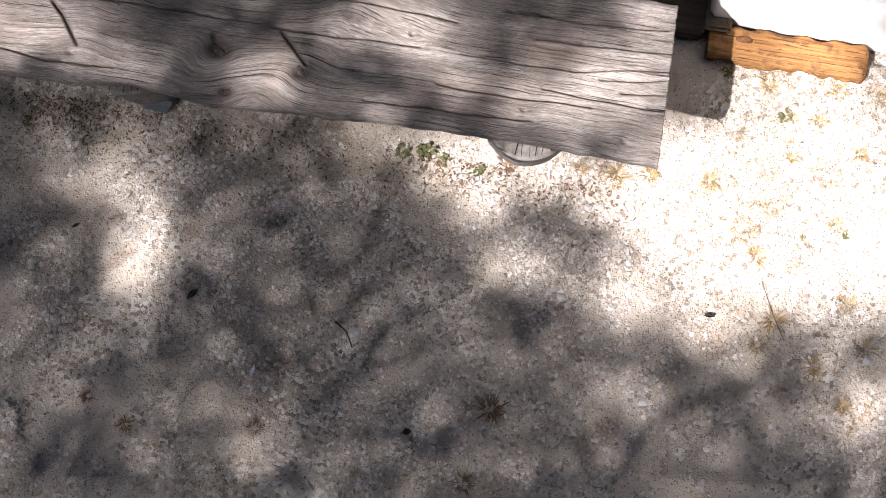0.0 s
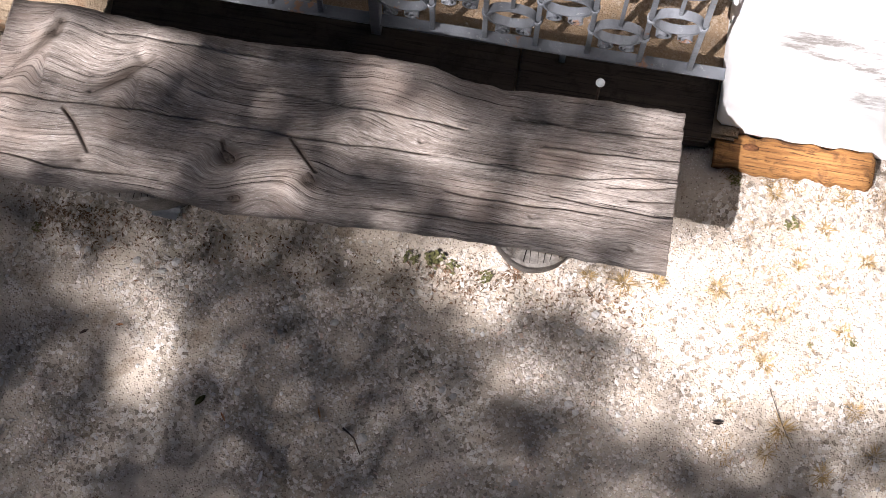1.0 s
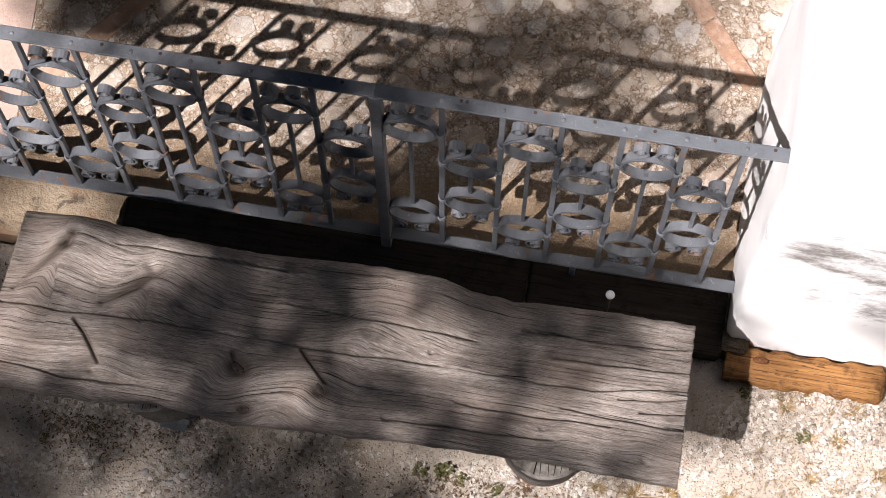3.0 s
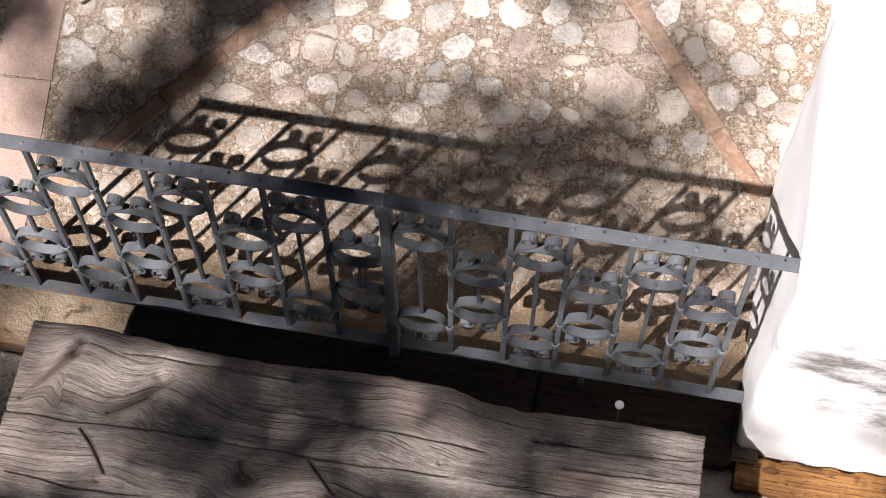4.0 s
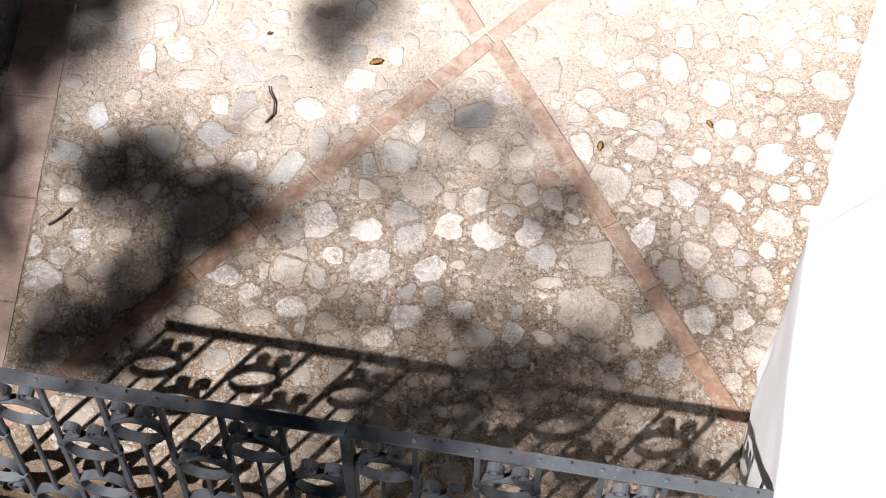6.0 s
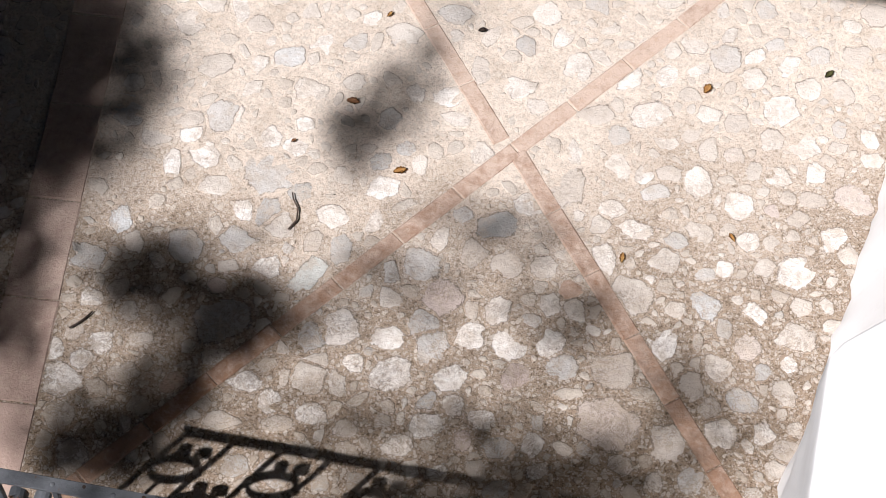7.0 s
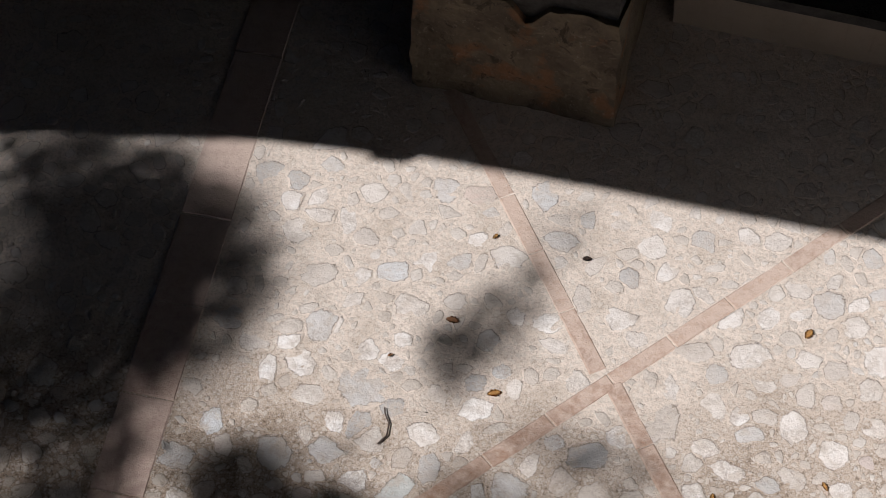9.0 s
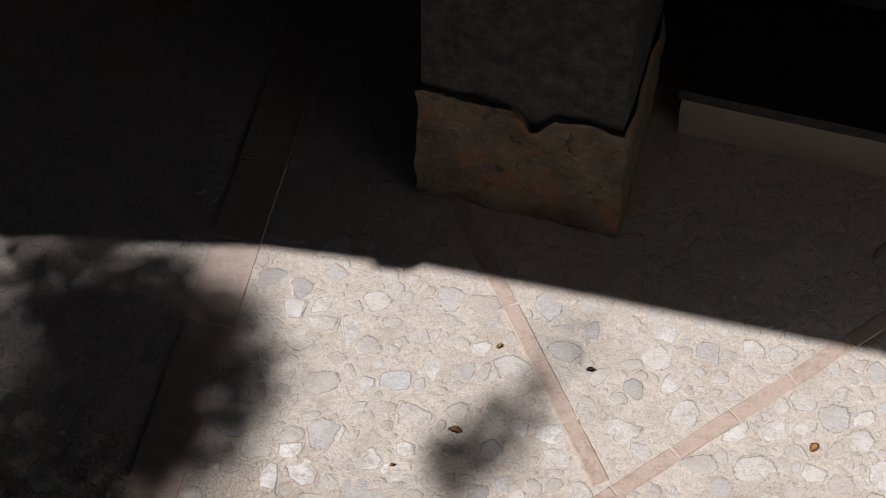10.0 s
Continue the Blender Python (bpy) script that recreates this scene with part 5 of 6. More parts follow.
# unseen leaf ring, added to cut the light of the low sky
def sky_screen_spots():
    r = random.Random(17)
    for _ in range(15000):
        a, d = r.uniform(0, 2 * math.pi), r.uniform(11.0, 16.0)
        yield Vector((d * math.cos(a), d * math.sin(a), 14.0 * r.random() ** 0.9))


woods = new("woodland", leaf_cloud(random.Random(18), sky_screen_spots(), 1.1, 0.8))
tagged(woods, "unseen ring of dark leaves added to block the low sky", "woods", kind="stuff")

# ---- brick strips across the terrace ----
paving_rng = random.Random(21)


def slab_mesh(name, length, width, proud, mat, seed):
    """A fired-clay piece with worn, slightly uneven edges."""
    r = random.Random(seed)
    bm = box((-length / 2, -width / 2, -0.02), (length / 2, width / 2, proud))
    top = [e for e in bm.edges if all(v.co.z > 0 for v in e.verts)]
    bmesh.ops.bevel(bm, geom=top, offset=0.0025, segments=1, affect="EDGES")
    for v in bm.verts:
        v.co.x += r.uniform(-0.002, 0.002)
        v.co.y += r.uniform(-0.0015, 0.0015)
    return mesh_of(name, bm, mat)


bricks = [slab_mesh("brick", 0.1995, 0.047, 0.0035, BRICK, i) for i in range(6)]
STRIP_LINES = []


def brick_strip(start, end, first=0.0):
    a, b = Vector(start), Vector(end)
    d = b - a
    ang = math.atan2(d.y, d.x)
    STRIP_LINES.append((a, b))
    s = first
    k = 0
    while s + 0.1 < d.length:
        c = a + d.normalized() * (s + 0.1)
        ob = part("brick", bricks[paving_rng.randrange(6)], None, floor)
        ob.matrix_world = Matrix.Translation((c.x, c.y, paving_rng.uniform(-0.001, 0.001))) @ Matrix.Rotation(ang + paving_rng.uniform(-0.008, 0.008), 4, "Z")
        s += 0.2030
        k += 1


cross = Vector((-0.084, 1.509))
brick_strip((-1.105, 0.218), (0.66, 2.455), 0.03)
brick_strip((0.700, 0.520), (-0.042, 1.462), 0.04)
brick_strip((-0.122, 1.535), (-0.72, 2.30), 0.0)

# ---- terracotta tile border ----
tiles = [slab_mesh("tile", 0.285, 0.142, 0.003, TILE, 40 + i) for i in range(4)]
BORDER = (Vector((-1.085, 0.02)), Vector((-1.225, 2.05)))
bd = (BORDER[1] - BORDER[0]).normalized()
bn = Vector((-bd.y, bd.x))
for k in range(11):
    c = BORDER[0] + bd * (0.115 + 0.2905 * k) + bn * 0.072
    ob = part("tile", tiles[k % 4], None, floor)
    ob.matrix_world = Matrix.Translation((c.x, c.y, paving_rng.uniform(-0.0005, 0.001))) @ Matrix.Rotation(math.atan2(bd.y, bd.x), 4, "Z")

# ---- cobbles ----
stones = []  # x, y, radius, material, length against width, turn
cells = {}


def wall_edge(y):
    return float(np.interp(y, [p[1] for p in FOOT[2:]], [p[0] for p in FOOT[2:]]))


def near_stones(x, y, reach=1):
    i, j = int(x // 0.12), int(y // 0.12)
    span = range(-reach, reach + 1)
    return [k for a in span for b in span for k in cells.get((i + a, j + b), ())]


def free(x, y, r, pack):
    if y < 0.22 + 0.06 * fbm(x, y, 5) + 0.6 * r or y > 2.75 or x > wall_edge(y) - 0.5 * r:
        return False
    off = (Vector((x, y)) - BORDER[0]).dot(bn)
    if -0.6 * r < off < 0.147 + 0.6 * r or (-0.9 < x < -0.24 and y > 2.29):
        return False
    for a, b in STRIP_LINES:
        d = b - a
        t = max(0, min(1, (Vector((x, y)) - a).dot(d) / d.length_squared))
        if (Vector((x, y)) - a - d * t).length < 0.6 * r + 0.024:
            return False
    return all(math.hypot(x - stones[k][0], y - stones[k][1]) > pack * (r + stones[k][2]) for k in near_stones(x, y))


def lay(x, y, r, mat, stretch=1.0, turn=0.0):
    cells.setdefault((int(x // 0.12), int(y // 0.12)), []).append(len(stones))
    stones.append((x, y, r, mat, stretch, turn))


# the larger stones, panel by panel: kind, place, size, length against width, turn
# between the brick strips, towards the railing
SOUTH_A = [
    ("P", -0.188, 1.050, 0.050, 1.00, 1.7), ("B", -0.049, 1.159, 0.043, 1.09, 0.2), ("W", -0.044, 1.042, 0.038, 1.10, 1.7), ("W", 0.083, 1.080, 0.028, 1.15, 1.7),
    ("W", 0.006, 0.956, 0.045, 1.31, 0.2), ("W", -0.097, 0.952, 0.038, 1.13, 1.7), ("W", 0.097, 0.973, 0.039, 1.03, 0.2), ("G", -0.190, 0.904, 0.043, 1.60, 1.8),
    ("W", -0.304, 0.911, 0.039, 1.12, 0.2), ("W", -0.422, 0.920, 0.047, 1.35, 1.8), ("W", -0.278, 0.809, 0.046, 1.27, 0.2), ("W", -0.127, 0.832, 0.039, 1.87, 0.2),
    ("B", -0.469, 0.761, 0.044, 1.08, 0.2), ("B", -0.411, 0.758, 0.034, 1.22, 1.8), ("W", -0.104, 0.757, 0.027, 1.27, 1.8), ("W", -0.164, 0.695, 0.035, 1.37, 0.2),
]
# the same panel, its middle and edge
SOUTH_B = [
    ("W", -0.029, 0.734, 0.034, 1.25, 0.2), ("W", -0.222, 0.624, 0.031, 1.51, 0.2), ("P", -0.067, 0.666, 0.026, 1.32, 1.8), ("B", 0.268, 0.926, 0.051, 1.34, 0.2),
    ("Q", 0.281, 0.787, 0.076, 1.58, 0.2), ("G", 0.142, 0.912, 0.036, 1.30, 0.2), ("P", 0.034, 0.867, 0.035, 1.08, 1.7), ("W", -0.114, 0.574, 0.025, 1.67, 0.2),
    ("G", 0.024, 0.671, 0.037, 1.49, 0.2), ("W", 0.105, 0.688, 0.030, 1.40, 1.7), ("B", -0.459, 0.818, 0.025, 1.79, 0.2), ("W", -0.375, 0.829, 0.027, 1.35, 0.2),
    ("W", -0.554, 0.683, 0.034, 1.26, 0.2), ("W", -0.444, 0.671, 0.032, 1.30, 0.2), ("B", -0.521, 0.630, 0.025, 2.04, 0.2), ("W", -0.354, 0.648, 0.025, 1.42, 0.2),
]
# the same panel, its greyer stones
SOUTH_C = [
    ("B", -0.269, 0.685, 0.020, 1.31, 0.2), ("W", -0.620, 0.727, 0.031, 1.50, 0.2), ("B", -0.666, 0.610, 0.034, 1.99, 0.2), ("G", -0.500, 0.875, 0.036, 1.07, 0.2),
    ("G", -0.256, 1.129, 0.047, 1.34, 0.2), ("B", -0.135, 1.191, 0.034, 1.03, 1.7), ("D", -0.091, 1.280, 0.045, 1.15, 0.2), ("W", -0.014, 1.356, 0.034, 1.18, 0.2),
    ("G", -0.182, 1.293, 0.024, 1.12, 1.7), ("B", 0.050, 1.181, 0.034, 1.14, 1.7), ("G", -0.222, 0.976, 0.034, 1.57, 0.2), ("B", -0.317, 1.020, 0.030, 1.53, 0.1),
    ("W", 0.411, 0.649, 0.022, 1.33, 0.1), ("G", 0.499, 0.671, 0.038, 1.15, 1.7), ("B", 0.432, 0.759, 0.048, 1.20, 1.7), ("G", -0.332, 1.099, 0.029, 2.68, 1.8),
]
# beside the tile border
WEST_A = [
    ("V", -0.539, 1.047, 0.057, 2.41, 0.8), ("G", -0.701, 1.330, 0.060, 1.16, 0.2), ("D", -0.680, 1.208, 0.032, 1.78, 1.8), ("B", -0.635, 1.173, 0.039, 1.30, 1.8),
    ("W", -0.512, 1.228, 0.034, 1.58, 0.2), ("W", -0.646, 1.051, 0.035, 1.40, 0.2), ("B", -0.827, 1.264, 0.038, 1.81, 0.2), ("W", -0.880, 1.350, 0.039, 1.04, 1.8),
    ("W", -0.956, 1.307, 0.029, 1.67, 1.8), ("B", -1.022, 1.384, 0.036, 1.13, 1.8), ("G", -0.859, 1.474, 0.046, 1.24, 1.8), ("B", -0.941, 1.433, 0.035, 1.39, 1.8),
    ("G", -1.119, 1.438, 0.045, 1.24, 1.8), ("C", -1.049, 1.120, 0.034, 1.61, 1.8), ("G", -0.867, 1.075, 0.046, 1.07, 0.2),
]
# beside the tile border, nearer the railing
WEST_B = [
    ("D", -0.425, 1.415, 0.025, 1.16, 0.2), ("W", -0.399, 1.342, 0.039, 1.52, 0.2), ("D", -0.603, 1.272, 0.029, 1.15, 1.8), ("G", -1.108, 0.995, 0.045, 2.28, 0.2),
    ("W", -1.065, 0.884, 0.031, 1.22, 0.2), ("W", -1.086, 0.647, 0.047, 1.22, 0.2), ("W", -1.043, 0.707, 0.030, 1.05, 1.8), ("W", -1.119, 0.721, 0.023, 1.25, 1.8),
    ("B", -1.061, 0.550, 0.041, 1.15, 1.8), ("B", -0.875, 0.613, 0.030, 1.18, 0.2), ("G", -0.742, 1.118, 0.039, 1.35, 0.2), ("B", -0.719, 0.781, 0.033, 1.90, 0.2),
    ("G", -0.719, 0.881, 0.068, 1.39, 0.2), ("W", -1.006, 0.764, 0.031, 1.18, 0.2), ("B", -0.931, 0.698, 0.033, 1.31, 0.2),
]
# beside the white wall
EAST_A = [
    ("W", 0.261, 1.682, 0.048, 1.15, 0.2), ("W", 0.308, 1.610, 0.030, 1.59, 0.2), ("W", 0.403, 1.504, 0.037, 1.28, 1.7), ("B", 0.327, 1.517, 0.031, 1.78, 0.2),
    ("G", 0.305, 1.456, 0.028, 1.79, 0.2), ("B", 0.071, 1.430, 0.050, 1.34, 1.7), ("W", 0.590, 1.765, 0.046, 1.14, 0.2), ("W", 0.660, 1.670, 0.037, 1.60, 1.7),
    ("B", 0.578, 1.665, 0.033, 1.14, 1.7), ("W", 0.604, 1.561, 0.033, 1.29, 0.2), ("W", 0.520, 1.452, 0.042, 1.21, 1.7), ("Q", 0.490, 1.589, 0.032, 1.83, 1.7),
    ("W", 0.768, 1.399, 0.031, 1.31, 0.2), ("W", 0.691, 1.290, 0.047, 1.14, 0.2), ("W", 0.556, 1.356, 0.030, 1.55, 0.2), ("B", 0.353, 1.258, 0.037, 1.02, 1.7),
]
# beside the white wall, nearer the railing
EAST_B = [
    ("B", 0.282, 1.138, 0.054, 1.31, 1.7), ("W", 0.195, 1.239, 0.038, 1.57, 1.7), ("C", 0.468, 1.150, 0.039, 2.44, 2.5), ("B", 0.711, 1.098, 0.044, 1.85, 2.8),
    ("W", 0.376, 1.024, 0.042, 1.18, 1.7), ("W", 0.524, 0.986, 0.035, 1.68, 2.8), ("W", 0.690, 1.022, 0.031, 1.31, 0.2), ("G", 0.590, 0.905, 0.037, 1.03, 0.2),
    ("Q", 0.587, 1.052, 0.034, 1.17, 1.7), ("B", 0.468, 0.921, 0.040, 1.46, 1.7), ("W", 0.656, 0.820, 0.030, 1.43, 1.7), ("W", 0.553, 0.802, 0.042, 1.81, 2.0),
    ("W", 0.321, 1.194, 0.014, 1.15, 0.2), ("B", 0.709, 1.186, 0.030, 1.49, 0.2), ("B", 0.429, 1.355, 0.033, 1.44, 0.2), ("B", 0.699, 1.503, 0.028, 1.60, 0.2),
]
# under the eave
NORTH_A = [
    ("G", -0.660, 1.995, 0.039, 1.23, 0.2), ("R", -0.563, 1.996, 0.043, 1.55, 0.3), ("G", -0.528, 1.954, 0.024, 1.13, 0.3), ("W", -0.852, 1.925, 0.036, 1.25, 0.3),
    ("D", -1.149, 1.908, 0.038, 1.11, 0.3), ("D", -1.067, 1.910, 0.030, 1.18, 1.8), ("G", -0.993, 1.989, 0.025, 1.06, 0.2), ("C", -0.399, 2.050, 0.038, 1.18, 1.8),
    ("D", -0.258, 1.994, 0.025, 1.64, 1.8), ("D", -0.107, 1.847, 0.026, 1.52, 1.8), ("B", -0.158, 2.006, 0.028, 1.24, 0.3), ("G", -0.310, 1.909, 0.035, 1.24, 0.3),
    ("W", -0.069, 1.962, 0.036, 1.21, 0.2), ("G", 0.062, 2.013, 0.032, 1.10, 0.2), ("W", 0.256, 2.065, 0.034, 1.38, 0.3), ("G", 0.519, 2.075, 0.034, 1.14, 0.3),
]
# before the eave
NORTH_B = [
    ("W", 0.042, 1.801, 0.039, 1.11, 0.3), ("G", -0.560, 1.768, 0.027, 1.52, 0.3), ("C", -0.729, 1.687, 0.040, 1.74, 0.2), ("W", -0.644, 1.756, 0.032, 1.03, 0.3),
    ("B", -0.439, 1.819, 0.039, 1.33, 0.2), ("B", -0.919, 1.628, 0.038, 1.39, 0.3), ("W", -0.815, 1.571, 0.034, 2.19, 0.3), ("W", -0.650, 1.601, 0.044, 1.75, 0.2),
    ("W", -0.841, 1.472, 0.039, 1.80, 1.4), ("W", -0.933, 1.412, 0.036, 1.25, 1.9), ("G", -1.024, 1.379, 0.027, 1.27, 0.3), ("C", -1.118, 1.452, 0.033, 1.46, 1.9),
    ("W", -0.371, 1.639, 0.028, 1.18, 1.8), ("W", -0.286, 1.643, 0.036, 1.24, 0.3), ("B", -0.215, 1.735, 0.033, 1.39, 1.8), ("G", -0.424, 1.543, 0.029, 1.07, 0.2),
]
# before the eave, the sparser stones
NORTH_C = [
    ("C", -0.366, 1.464, 0.023, 1.03, 1.8), ("B", 0.116, 1.664, 0.034, 1.64, 0.2), ("G", 0.189, 1.602, 0.033, 1.23, 1.8), ("G", 0.424, 1.900, 0.041, 1.17, 0.2),
    ("W", 0.509, 1.848, 0.032, 1.01, 1.7), ("B", 0.481, 1.696, 0.037, 1.07, 1.7), ("B", 0.223, 1.904, 0.032, 1.52, 0.3), ("W", 0.341, 1.935, 0.032, 1.11, 0.2),
    ("W", -0.108, 1.707, 0.032, 1.24, 0.3), ("B", -0.543, 1.641, 0.029, 1.25, 0.3), ("B", -0.833, 1.774, 0.030, 1.28, 0.3), ("W", -1.018, 1.746, 0.035, 1.30, 0.3),
    ("B", -0.708, 1.845, 0.030, 1.24, 0.2), ("W", 0.183, 1.791, 0.031, 1.14, 0.3),
]
KIND = {"W": STONE_WHITE, "B": STONE_BUFF, "G": STONE_GREY, "D": STONE_DARK, "C": STONE_BLUE, "P": STONE_PINK, "Q": STONE_ROSE, "R": STONE_RED, "V": STONE_GREEN}
for kind, x, y, r, stretch, turn in SOUTH_A + SOUTH_B + SOUTH_C + WEST_A + WEST_B + EAST_A + EAST_B + NORTH_A + NORTH_B + NORTH_C:
    lay(x, y, 1.1 * r, KIND[kind], stretch, turn + paving_rng.uniform(-0.3, 0.3))
lay(0.125, 1.128, 0.024, BRICK, 1.2, 0.6)
lay(-0.80, 0.695, 0.034, STONE_RED, 1.9, 0.75)
CHOSEN = len(stones)
for lo, hi, tries, pack in ((0.034, 0.048, 500, 0.98), (0.022, 0.034, 3000, 0.92), (0.012, 0.022, 6500, 0.92), (0.006, 0.012, 10000, 1.0)):
    for _ in range(tries):
        x, y, r = paving_rng.uniform(-2.1, 1.0), paving_rng.uniform(0.15, 2.75), paving_rng.uniform(lo, hi)
        if paving_rng.random() < (0.75 if fbm(x, y, 2.6) < -0.15 else 0.12):
            continue
        if y > 1.15 and x < 0.25 and paving_rng.random() < 0.6:
            continue
        if free(x, y, r, pack):
            pick = paving_rng.random()
            grey = 0.12 + 0.3 * min(1, max(0, (y - 0.95))) * (1 if x < 0.1 else 0.45)
            lay(x, y, r, STONE_WHITE if y > 1.15 and x < 0.35 else STONE_PINK if pick > 0.95 else STONE_GREY if pick < grey else STONE_WHITE if pick > 0.7 else STONE_BUFF, paving_rng.uniform(1.0, 2.2), paving_rng.uniform(0, 6.28))


def clip(poly, px, py, nx, ny):
    """Keeps the part of poly on the side of (px, py) that the normal points away from."""
    out = []
    for (ax, ay), (bx, by) in zip(poly, poly[1:] + poly[:1]):
        da, db = (ax - px) * nx + (ay - py) * ny, (bx - px) * nx + (by - py) * ny
        if da <= 0:
            out.append((ax, ay))
        if da * db < 0:
            t = da / (da - db)
            out.append((ax + (bx - ax) * t, ay + (by - ay) * t))
    return out


def outline(k):
    """The stone's outline: a chipped round, cut back where its neighbours and the bricks begin."""
    x, y, r, mat, stretch, turn = stones[k]
    q = random.Random(k * 7 + 1)
    n2 = q.choice((5, 6, 7, 8))
    ph = q.uniform(0, 6.28)
    corners = []
    for i in range(n2):
        w = ph + 2 * math.pi * (i + q.uniform(-0.28, 0.28)) / n2
        corners.append(Vector((math.cos(w), math.sin(w))) * q.uniform(0.78, 1.36))
    poly = []
    for a, b in zip(corners, corners[1:] + corners[:1]):
        for f in (0.12, 0.5, 0.88):
            p = (a.lerp(b, f) * (1.0 + 0.07 * math.sin(math.pi * f)) + Vector((q.uniform(-0.08, 0.08), q.uniform(-0.08, 0.08)))) * r
            u, v = p.x * stretch ** 0.5, p.y / stretch ** 0.5
            poly.append((x + u * math.cos(turn) - v * math.sin(turn), y + u * math.sin(turn) + v * math.cos(turn)))
    gap = 0.0025 + 0.0045 * q.random()
    for m in near_stones(x, y, 2):
        if m != k:
            dx, dy = stones[m][0] - x, stones[m][1] - y
            dist = math.hypot(dx, dy)
            if dist < 1e-6 or dist > 3 * (r + stones[m][2]):
                continue
            t = (dist * dist + r * r - stones[m][2] ** 2) / (2 * dist) - gap
            poly = clip(poly, x + dx / dist * t, y + dy / dist * t, dx / dist, dy / dist)
    for a, b in STRIP_LINES:
        d = (b - a).normalized()
        n2 = Vector((-d.y, d.x))
        side = 1 if (Vector((x, y)) - a).dot(n2) > 0 else -1
        along_line = (Vector((x, y)) - a).dot(d)
        if -0.1 < along_line < (b - a).length + 0.1:
            p = a + n2 * side * 0.0265
            poly = clip(poly, p.x, p.y, -side * n2.x, -side * n2.y)
    off = (Vector((x, y)) - BORDER[0]).dot(bn)
    p = BORDER[0] + bn * (-0.004 if off < 0 else 0.149)
    poly = clip(poly, p.x, p.y, *(bn if off < 0 else -bn))
    return poly


def add_stone(k, vs, fs, rims):
    x, y, r, mat, stretch, turn = stones[k]
    poly = outline(k)
    if len(poly) < 4:
        return
    q = random.Random(k)
    cx, cy = sum(p[0] for p in poly) / len(poly), sum(p[1] for p in poly) / len(poly)
    z0 = floor_height(cx, cy)
    lift = 0.0008 + 0.0012 * q.random() + (0.0006 if y < 1.2 else 0.0)
    tx, ty = q.uniform(-0.03, 0.03), q.uniform(-0.03, 0.03)
    o, n2 = len(vs), len(poly)
    for f, z in ((1.2, -0.0004), (1.0, 0.6 * lift), (0.8, lift)):
        for px, py in poly:
            g = f + (q.uniform(-0.05, 0.05) if f < 1 else 0)
            vs.append((cx + (px - cx) * g, cy + (py - cy) * g, z0 + z + (tx * (px - cx) + ty * (py - cy) if f <= 1 else 0)))
            rims.append({1.2: 1.08, 1.0: 0.8, 0.8: 0.46}[f])
    rims.append(0.0)
    vs.append((cx, cy, z0 + lift * 1.1))
    for a in (0, 1):
        fs += [(o + a * n2 + i, o + a * n2 + (i + 1) % n2, o + (a + 1) * n2 + (i + 1) % n2, o + (a + 1) * n2 + i) for i in range(n2)]
    fs += [(o + 2 * n2 + i, o + 2 * n2 + (i + 1) % n2, o + 3 * n2) for i in range(n2)]


def stone_mesh(name, vs, fs, mat, rims):
    me = bpy.data.meshes.new(name)
    me.from_pydata(vs, [], fs)
    me.materials.append(mat)
    me.attributes.new("rim", "FLOAT", "POINT").data.foreach_set("value", rims)
    me.polygons.foreach_set("use_smooth", [True] * len(fs))
    return me


big = sorted(range(len(stones)), key=lambda k: -(stones[k][2] + (0.1 if k < CHOSEN else 0) - (0.05 if stones[k][0] < -1.3 or stones[k][1] > 2.2 else 0)))
for k in big[:300]:
    vs, fs, rims = [], [], []
    add_stone(k, vs, fs, rims)
    if vs:
        part("cobble", stone_mesh("cobble", vs, fs, stones[k][3], rims), None, floor)


def rest_material(name, stops):
    return cobble(name, stops, (0.43, 0.375, 0.315), "island")


SMALL_WHITE = rest_material("small_white_stone", [(0.0, (0.50, 0.42, 0.34)), (0.5, (0.61, 0.535, 0.455)), (1.0, (0.70, 0.65, 0.59))])
SMALL_GREY = rest_material("small_grey_stone", [(0.0, (0.48, 0.45, 0.42)), (1.0, (0.60, 0.57, 0.53))])
rest = {}
for k in big[300:]:
    vs, fs, rims = rest.setdefault(SMALL_GREY if stones[k][3] is STONE_GREY else SMALL_WHITE, ([], [], []))
    add_stone(k, vs, fs, rims)
vs, fs, rims = rest.setdefault(SMALL_WHITE, ([], [], []))
for c in range(5200):
    x, y, r = paving_rng.uniform(-1.9, 0.95), paving_rng.uniform(0.05, 2.4), paving_rng.uniform(0.0015, 0.0055)
    if fbm(x + 5, y, 6) < -0.05 or x > wall_edge(y):
        continue
    o, w = len(vs), paving_rng.uniform(0, 6.28)
    z = floor_height(x, y)
    vs += [(x + r * math.cos(w + a) * paving_rng.uniform(0.7, 1.2), y + r * math.sin(w + a), z - 0.001) for a in (0, 1.4, 2.9, 4.5)] + [(x, y, z + 0.55 * r)]
    fs += [(o + a, o + (a + 1) % 4, o + 4) for a in range(4)]
    rims += [0.5] * 5
for mat, (vs, fs, rims) in rest.items():
    ob = part("small_cobbles", stone_mesh("small_cobbles", vs, fs, mat, rims), None, floor, "small stones between the larger cobbles")
    tagged(ob, kind="stuff")

# ---- gravel ----
gravel_rng = random.Random(31)


def lump(seed, flat=0.6):
    r = random.Random(seed)
    bm = bmesh.new()
    bmesh.ops.create_icosphere(bm, subdivisions=1, radius=1.0)
    sx, sy = r.uniform(0.8, 1.25), r.uniform(0.65, 1.0)
    for v in bm.verts:
        k = r.uniform(0.78, 1.12)
        v.co = Vector((v.co.x * sx * k, v.co.y * sy * k, v.co.z * flat * k))
    return bm


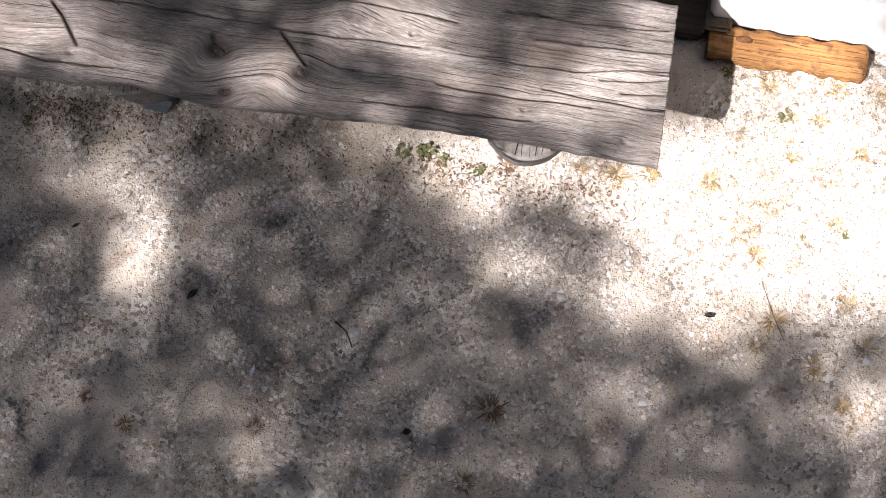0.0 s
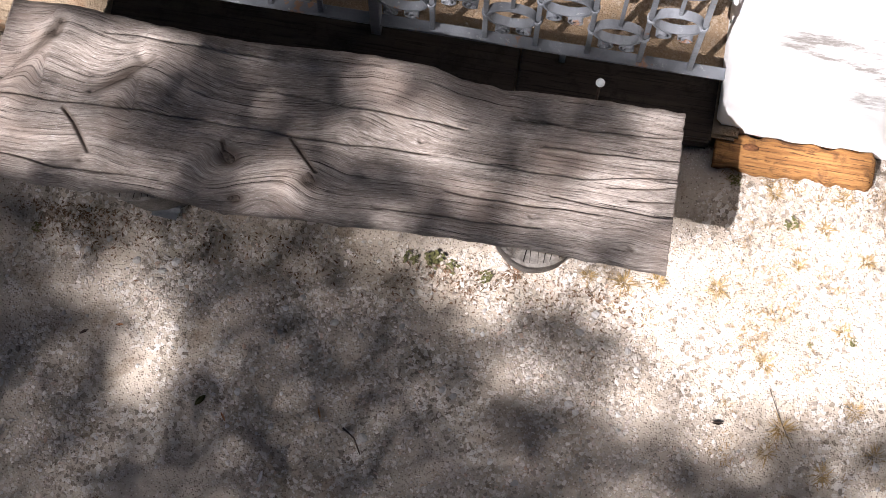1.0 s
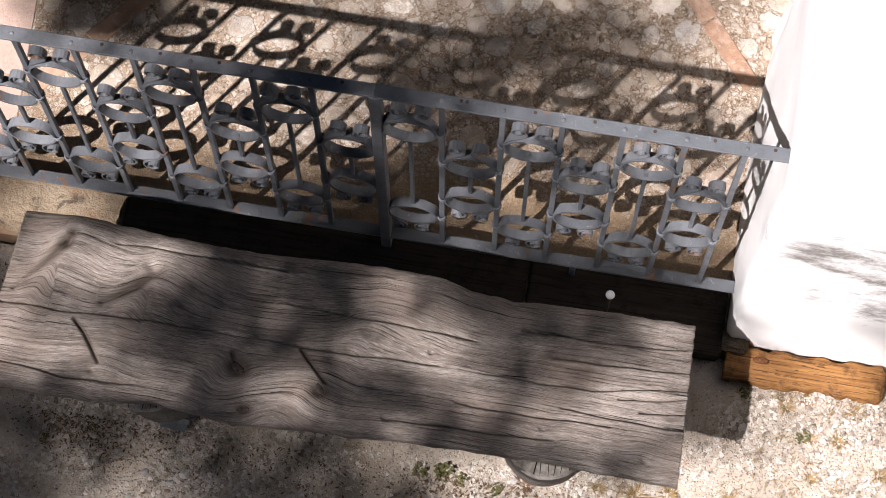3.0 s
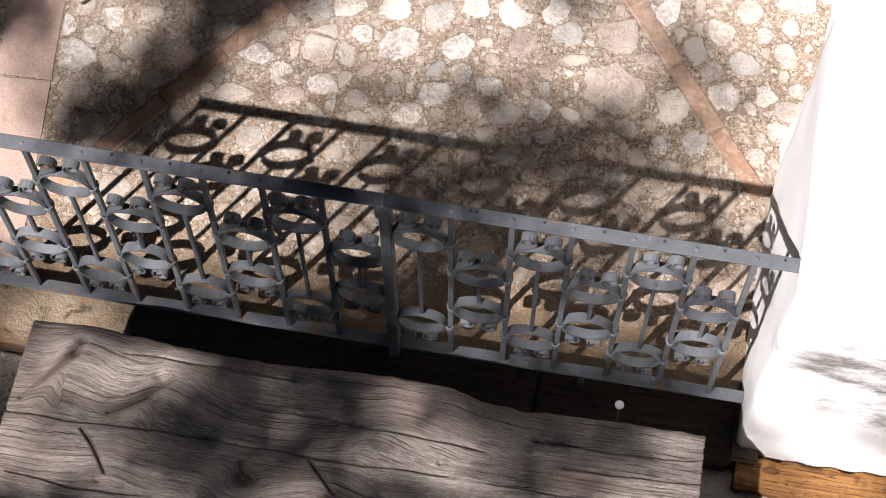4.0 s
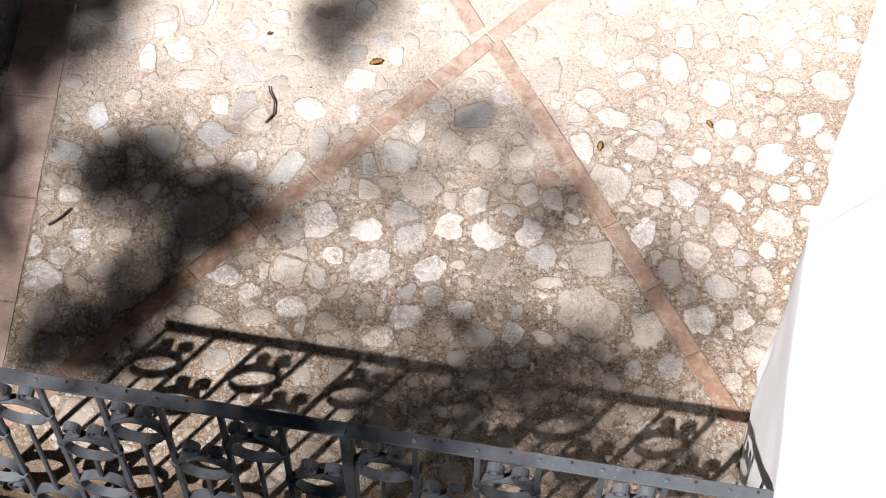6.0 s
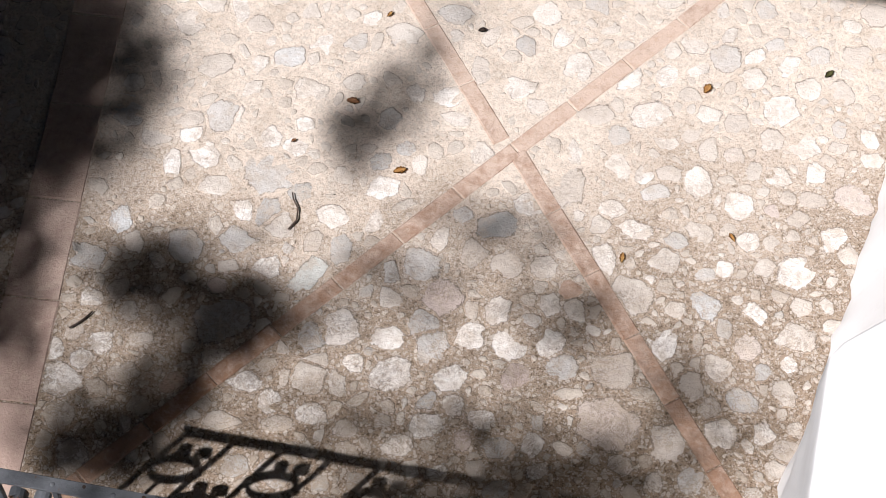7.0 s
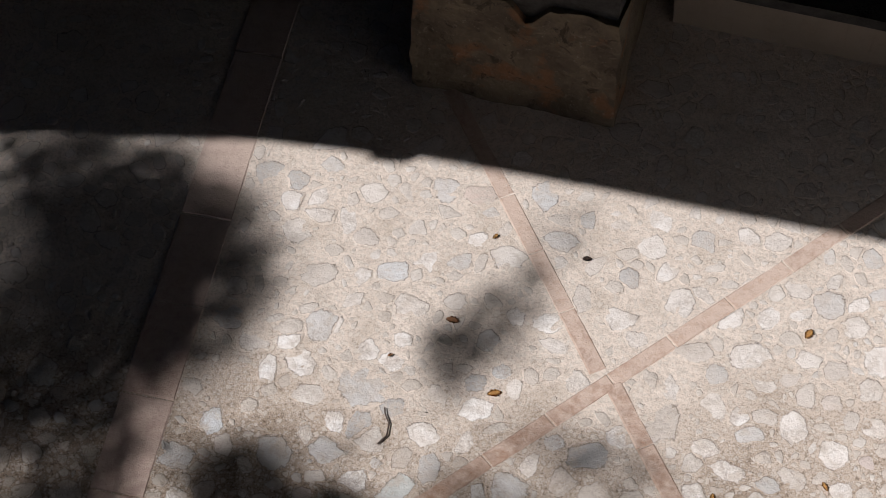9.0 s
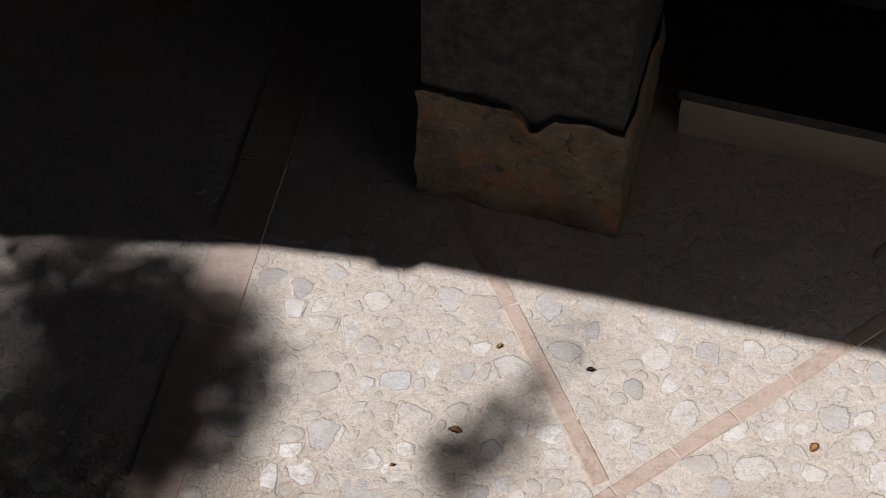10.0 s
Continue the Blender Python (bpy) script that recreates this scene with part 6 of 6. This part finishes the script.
def small_lump(seed):
    r = random.Random(seed)
    k = r.choice((4, 5, 5, 6))
    ph, lean = r.uniform(0, 6.28), Vector((r.uniform(-0.3, 0.3), r.uniform(-0.3, 0.3), 0))
    vs = [Vector((math.cos(w) * r.uniform(0.65, 1.3), math.sin(w) * r.uniform(0.45, 0.95), r.uniform(-0.3, 0.0))) for w in (ph + 2 * math.pi * (i + r.uniform(-0.3, 0.3)) / k for i in range(k))]
    top = [v * r.uniform(0.6, 0.85) + lean + Vector((0, 0, r.uniform(0.35, 0.8))) for v in vs]
    fs = [(i, (i + 1) % k, k + (i + 1) % k, k + i) for i in range(k)] + [tuple(range(k, 2 * k))]
    return vs + top, fs


def under_bench(x, y):
    return -0.9 < x < 0.58 and -0.5 < y < -0.2


pebble_meshes = [mesh_of("pebble", lump(i), LOOSE) for i in range(10)]
for x, y, s in ((0.481, -0.592, 0.013), (0.511, -0.587, 0.011), (-0.547, -0.655, 0.014), (0.678, -1.024, 0.014), (0.323, -0.70, 0.008), (-0.684, -0.60, 0.012), (-0.763, -0.60, 0.012), (1.098, -0.534, 0.016), (-0.52, -0.63, 0.012), (-0.61, -0.64, 0.011), (-0.01, -0.97, 0.013), (0.47, -0.83, 0.009)):
    ob = part("pebble", pebble_meshes[int(abs(x) * 1000) % 10], None, ground)
    ob.matrix_world = Matrix.Translation((x, y, ground_height(x, y) + s * 0.25)) @ Matrix.Rotation(x * 40, 4, "Z") @ Matrix.Scale(s, 4)
for k in range(270):
    x, y = gravel_rng.uniform(-1.1, 1.3), gravel_rng.uniform(-1.5, -0.2)
    s = 0.0055 + 0.006 * gravel_rng.random() ** 2.5
    if under_bench(x, y):
        y -= 0.4
    ob = part("pebble", pebble_meshes[k % 10], None, ground)
    ob.matrix_world = Matrix.Translation((x, y, ground_height(x, y) + s * 0.2)) @ Matrix.Rotation(gravel_rng.uniform(0, 6.28), 4, "Z") @ Matrix.Scale(s, 4)

kinds = [small_lump(i) for i in range(40)]
vs, fs = [], []
count = 0
while count < 46000:
    x, y = gravel_rng.uniform(-1.35, 1.5), gravel_rng.uniform(-1.7, -0.13)
    dens = 0.04 + 0.9 * fbm(x, y, 2.6) + 1.2 * fbm(x, y, 9) + (0.3 if 0.35 < x < 0.62 else 0.0) - (0.15 if x > 0.7 and y > -0.85 else 0.0) + (0.25 if y > -0.72 else 0) + 0.5 * math.exp(-((x - 0.3) / 0.35) ** 2 - ((y + 0.75) / 0.25) ** 2)
    if gravel_rng.random() > dens or under_bench(x, y):
        count += 0.2
        continue
    s = 0.0021 + 0.0068 * gravel_rng.random() ** 2.2
    a = gravel_rng.uniform(0, 6.28)
    ca, sa = math.cos(a) * s, math.sin(a) * s
    z = ground_height(x, y)
    v0, f0 = kinds[gravel_rng.randrange(40)]
    o = len(vs)
    vs += [(x + p.x * ca - p.y * sa, y + p.x * sa + p.y * ca, z + p.z * s) for p in v0]
    fs += [tuple(o + i for i in f) for f in f0]
    count += 1
me = bpy.data.meshes.new("gravel")
me.from_pydata(vs, [], fs)
me.materials.append(PEBBLE)
tagged(part("gravel", me, None, ground, "small loose grey gravel"), kind="stuff")
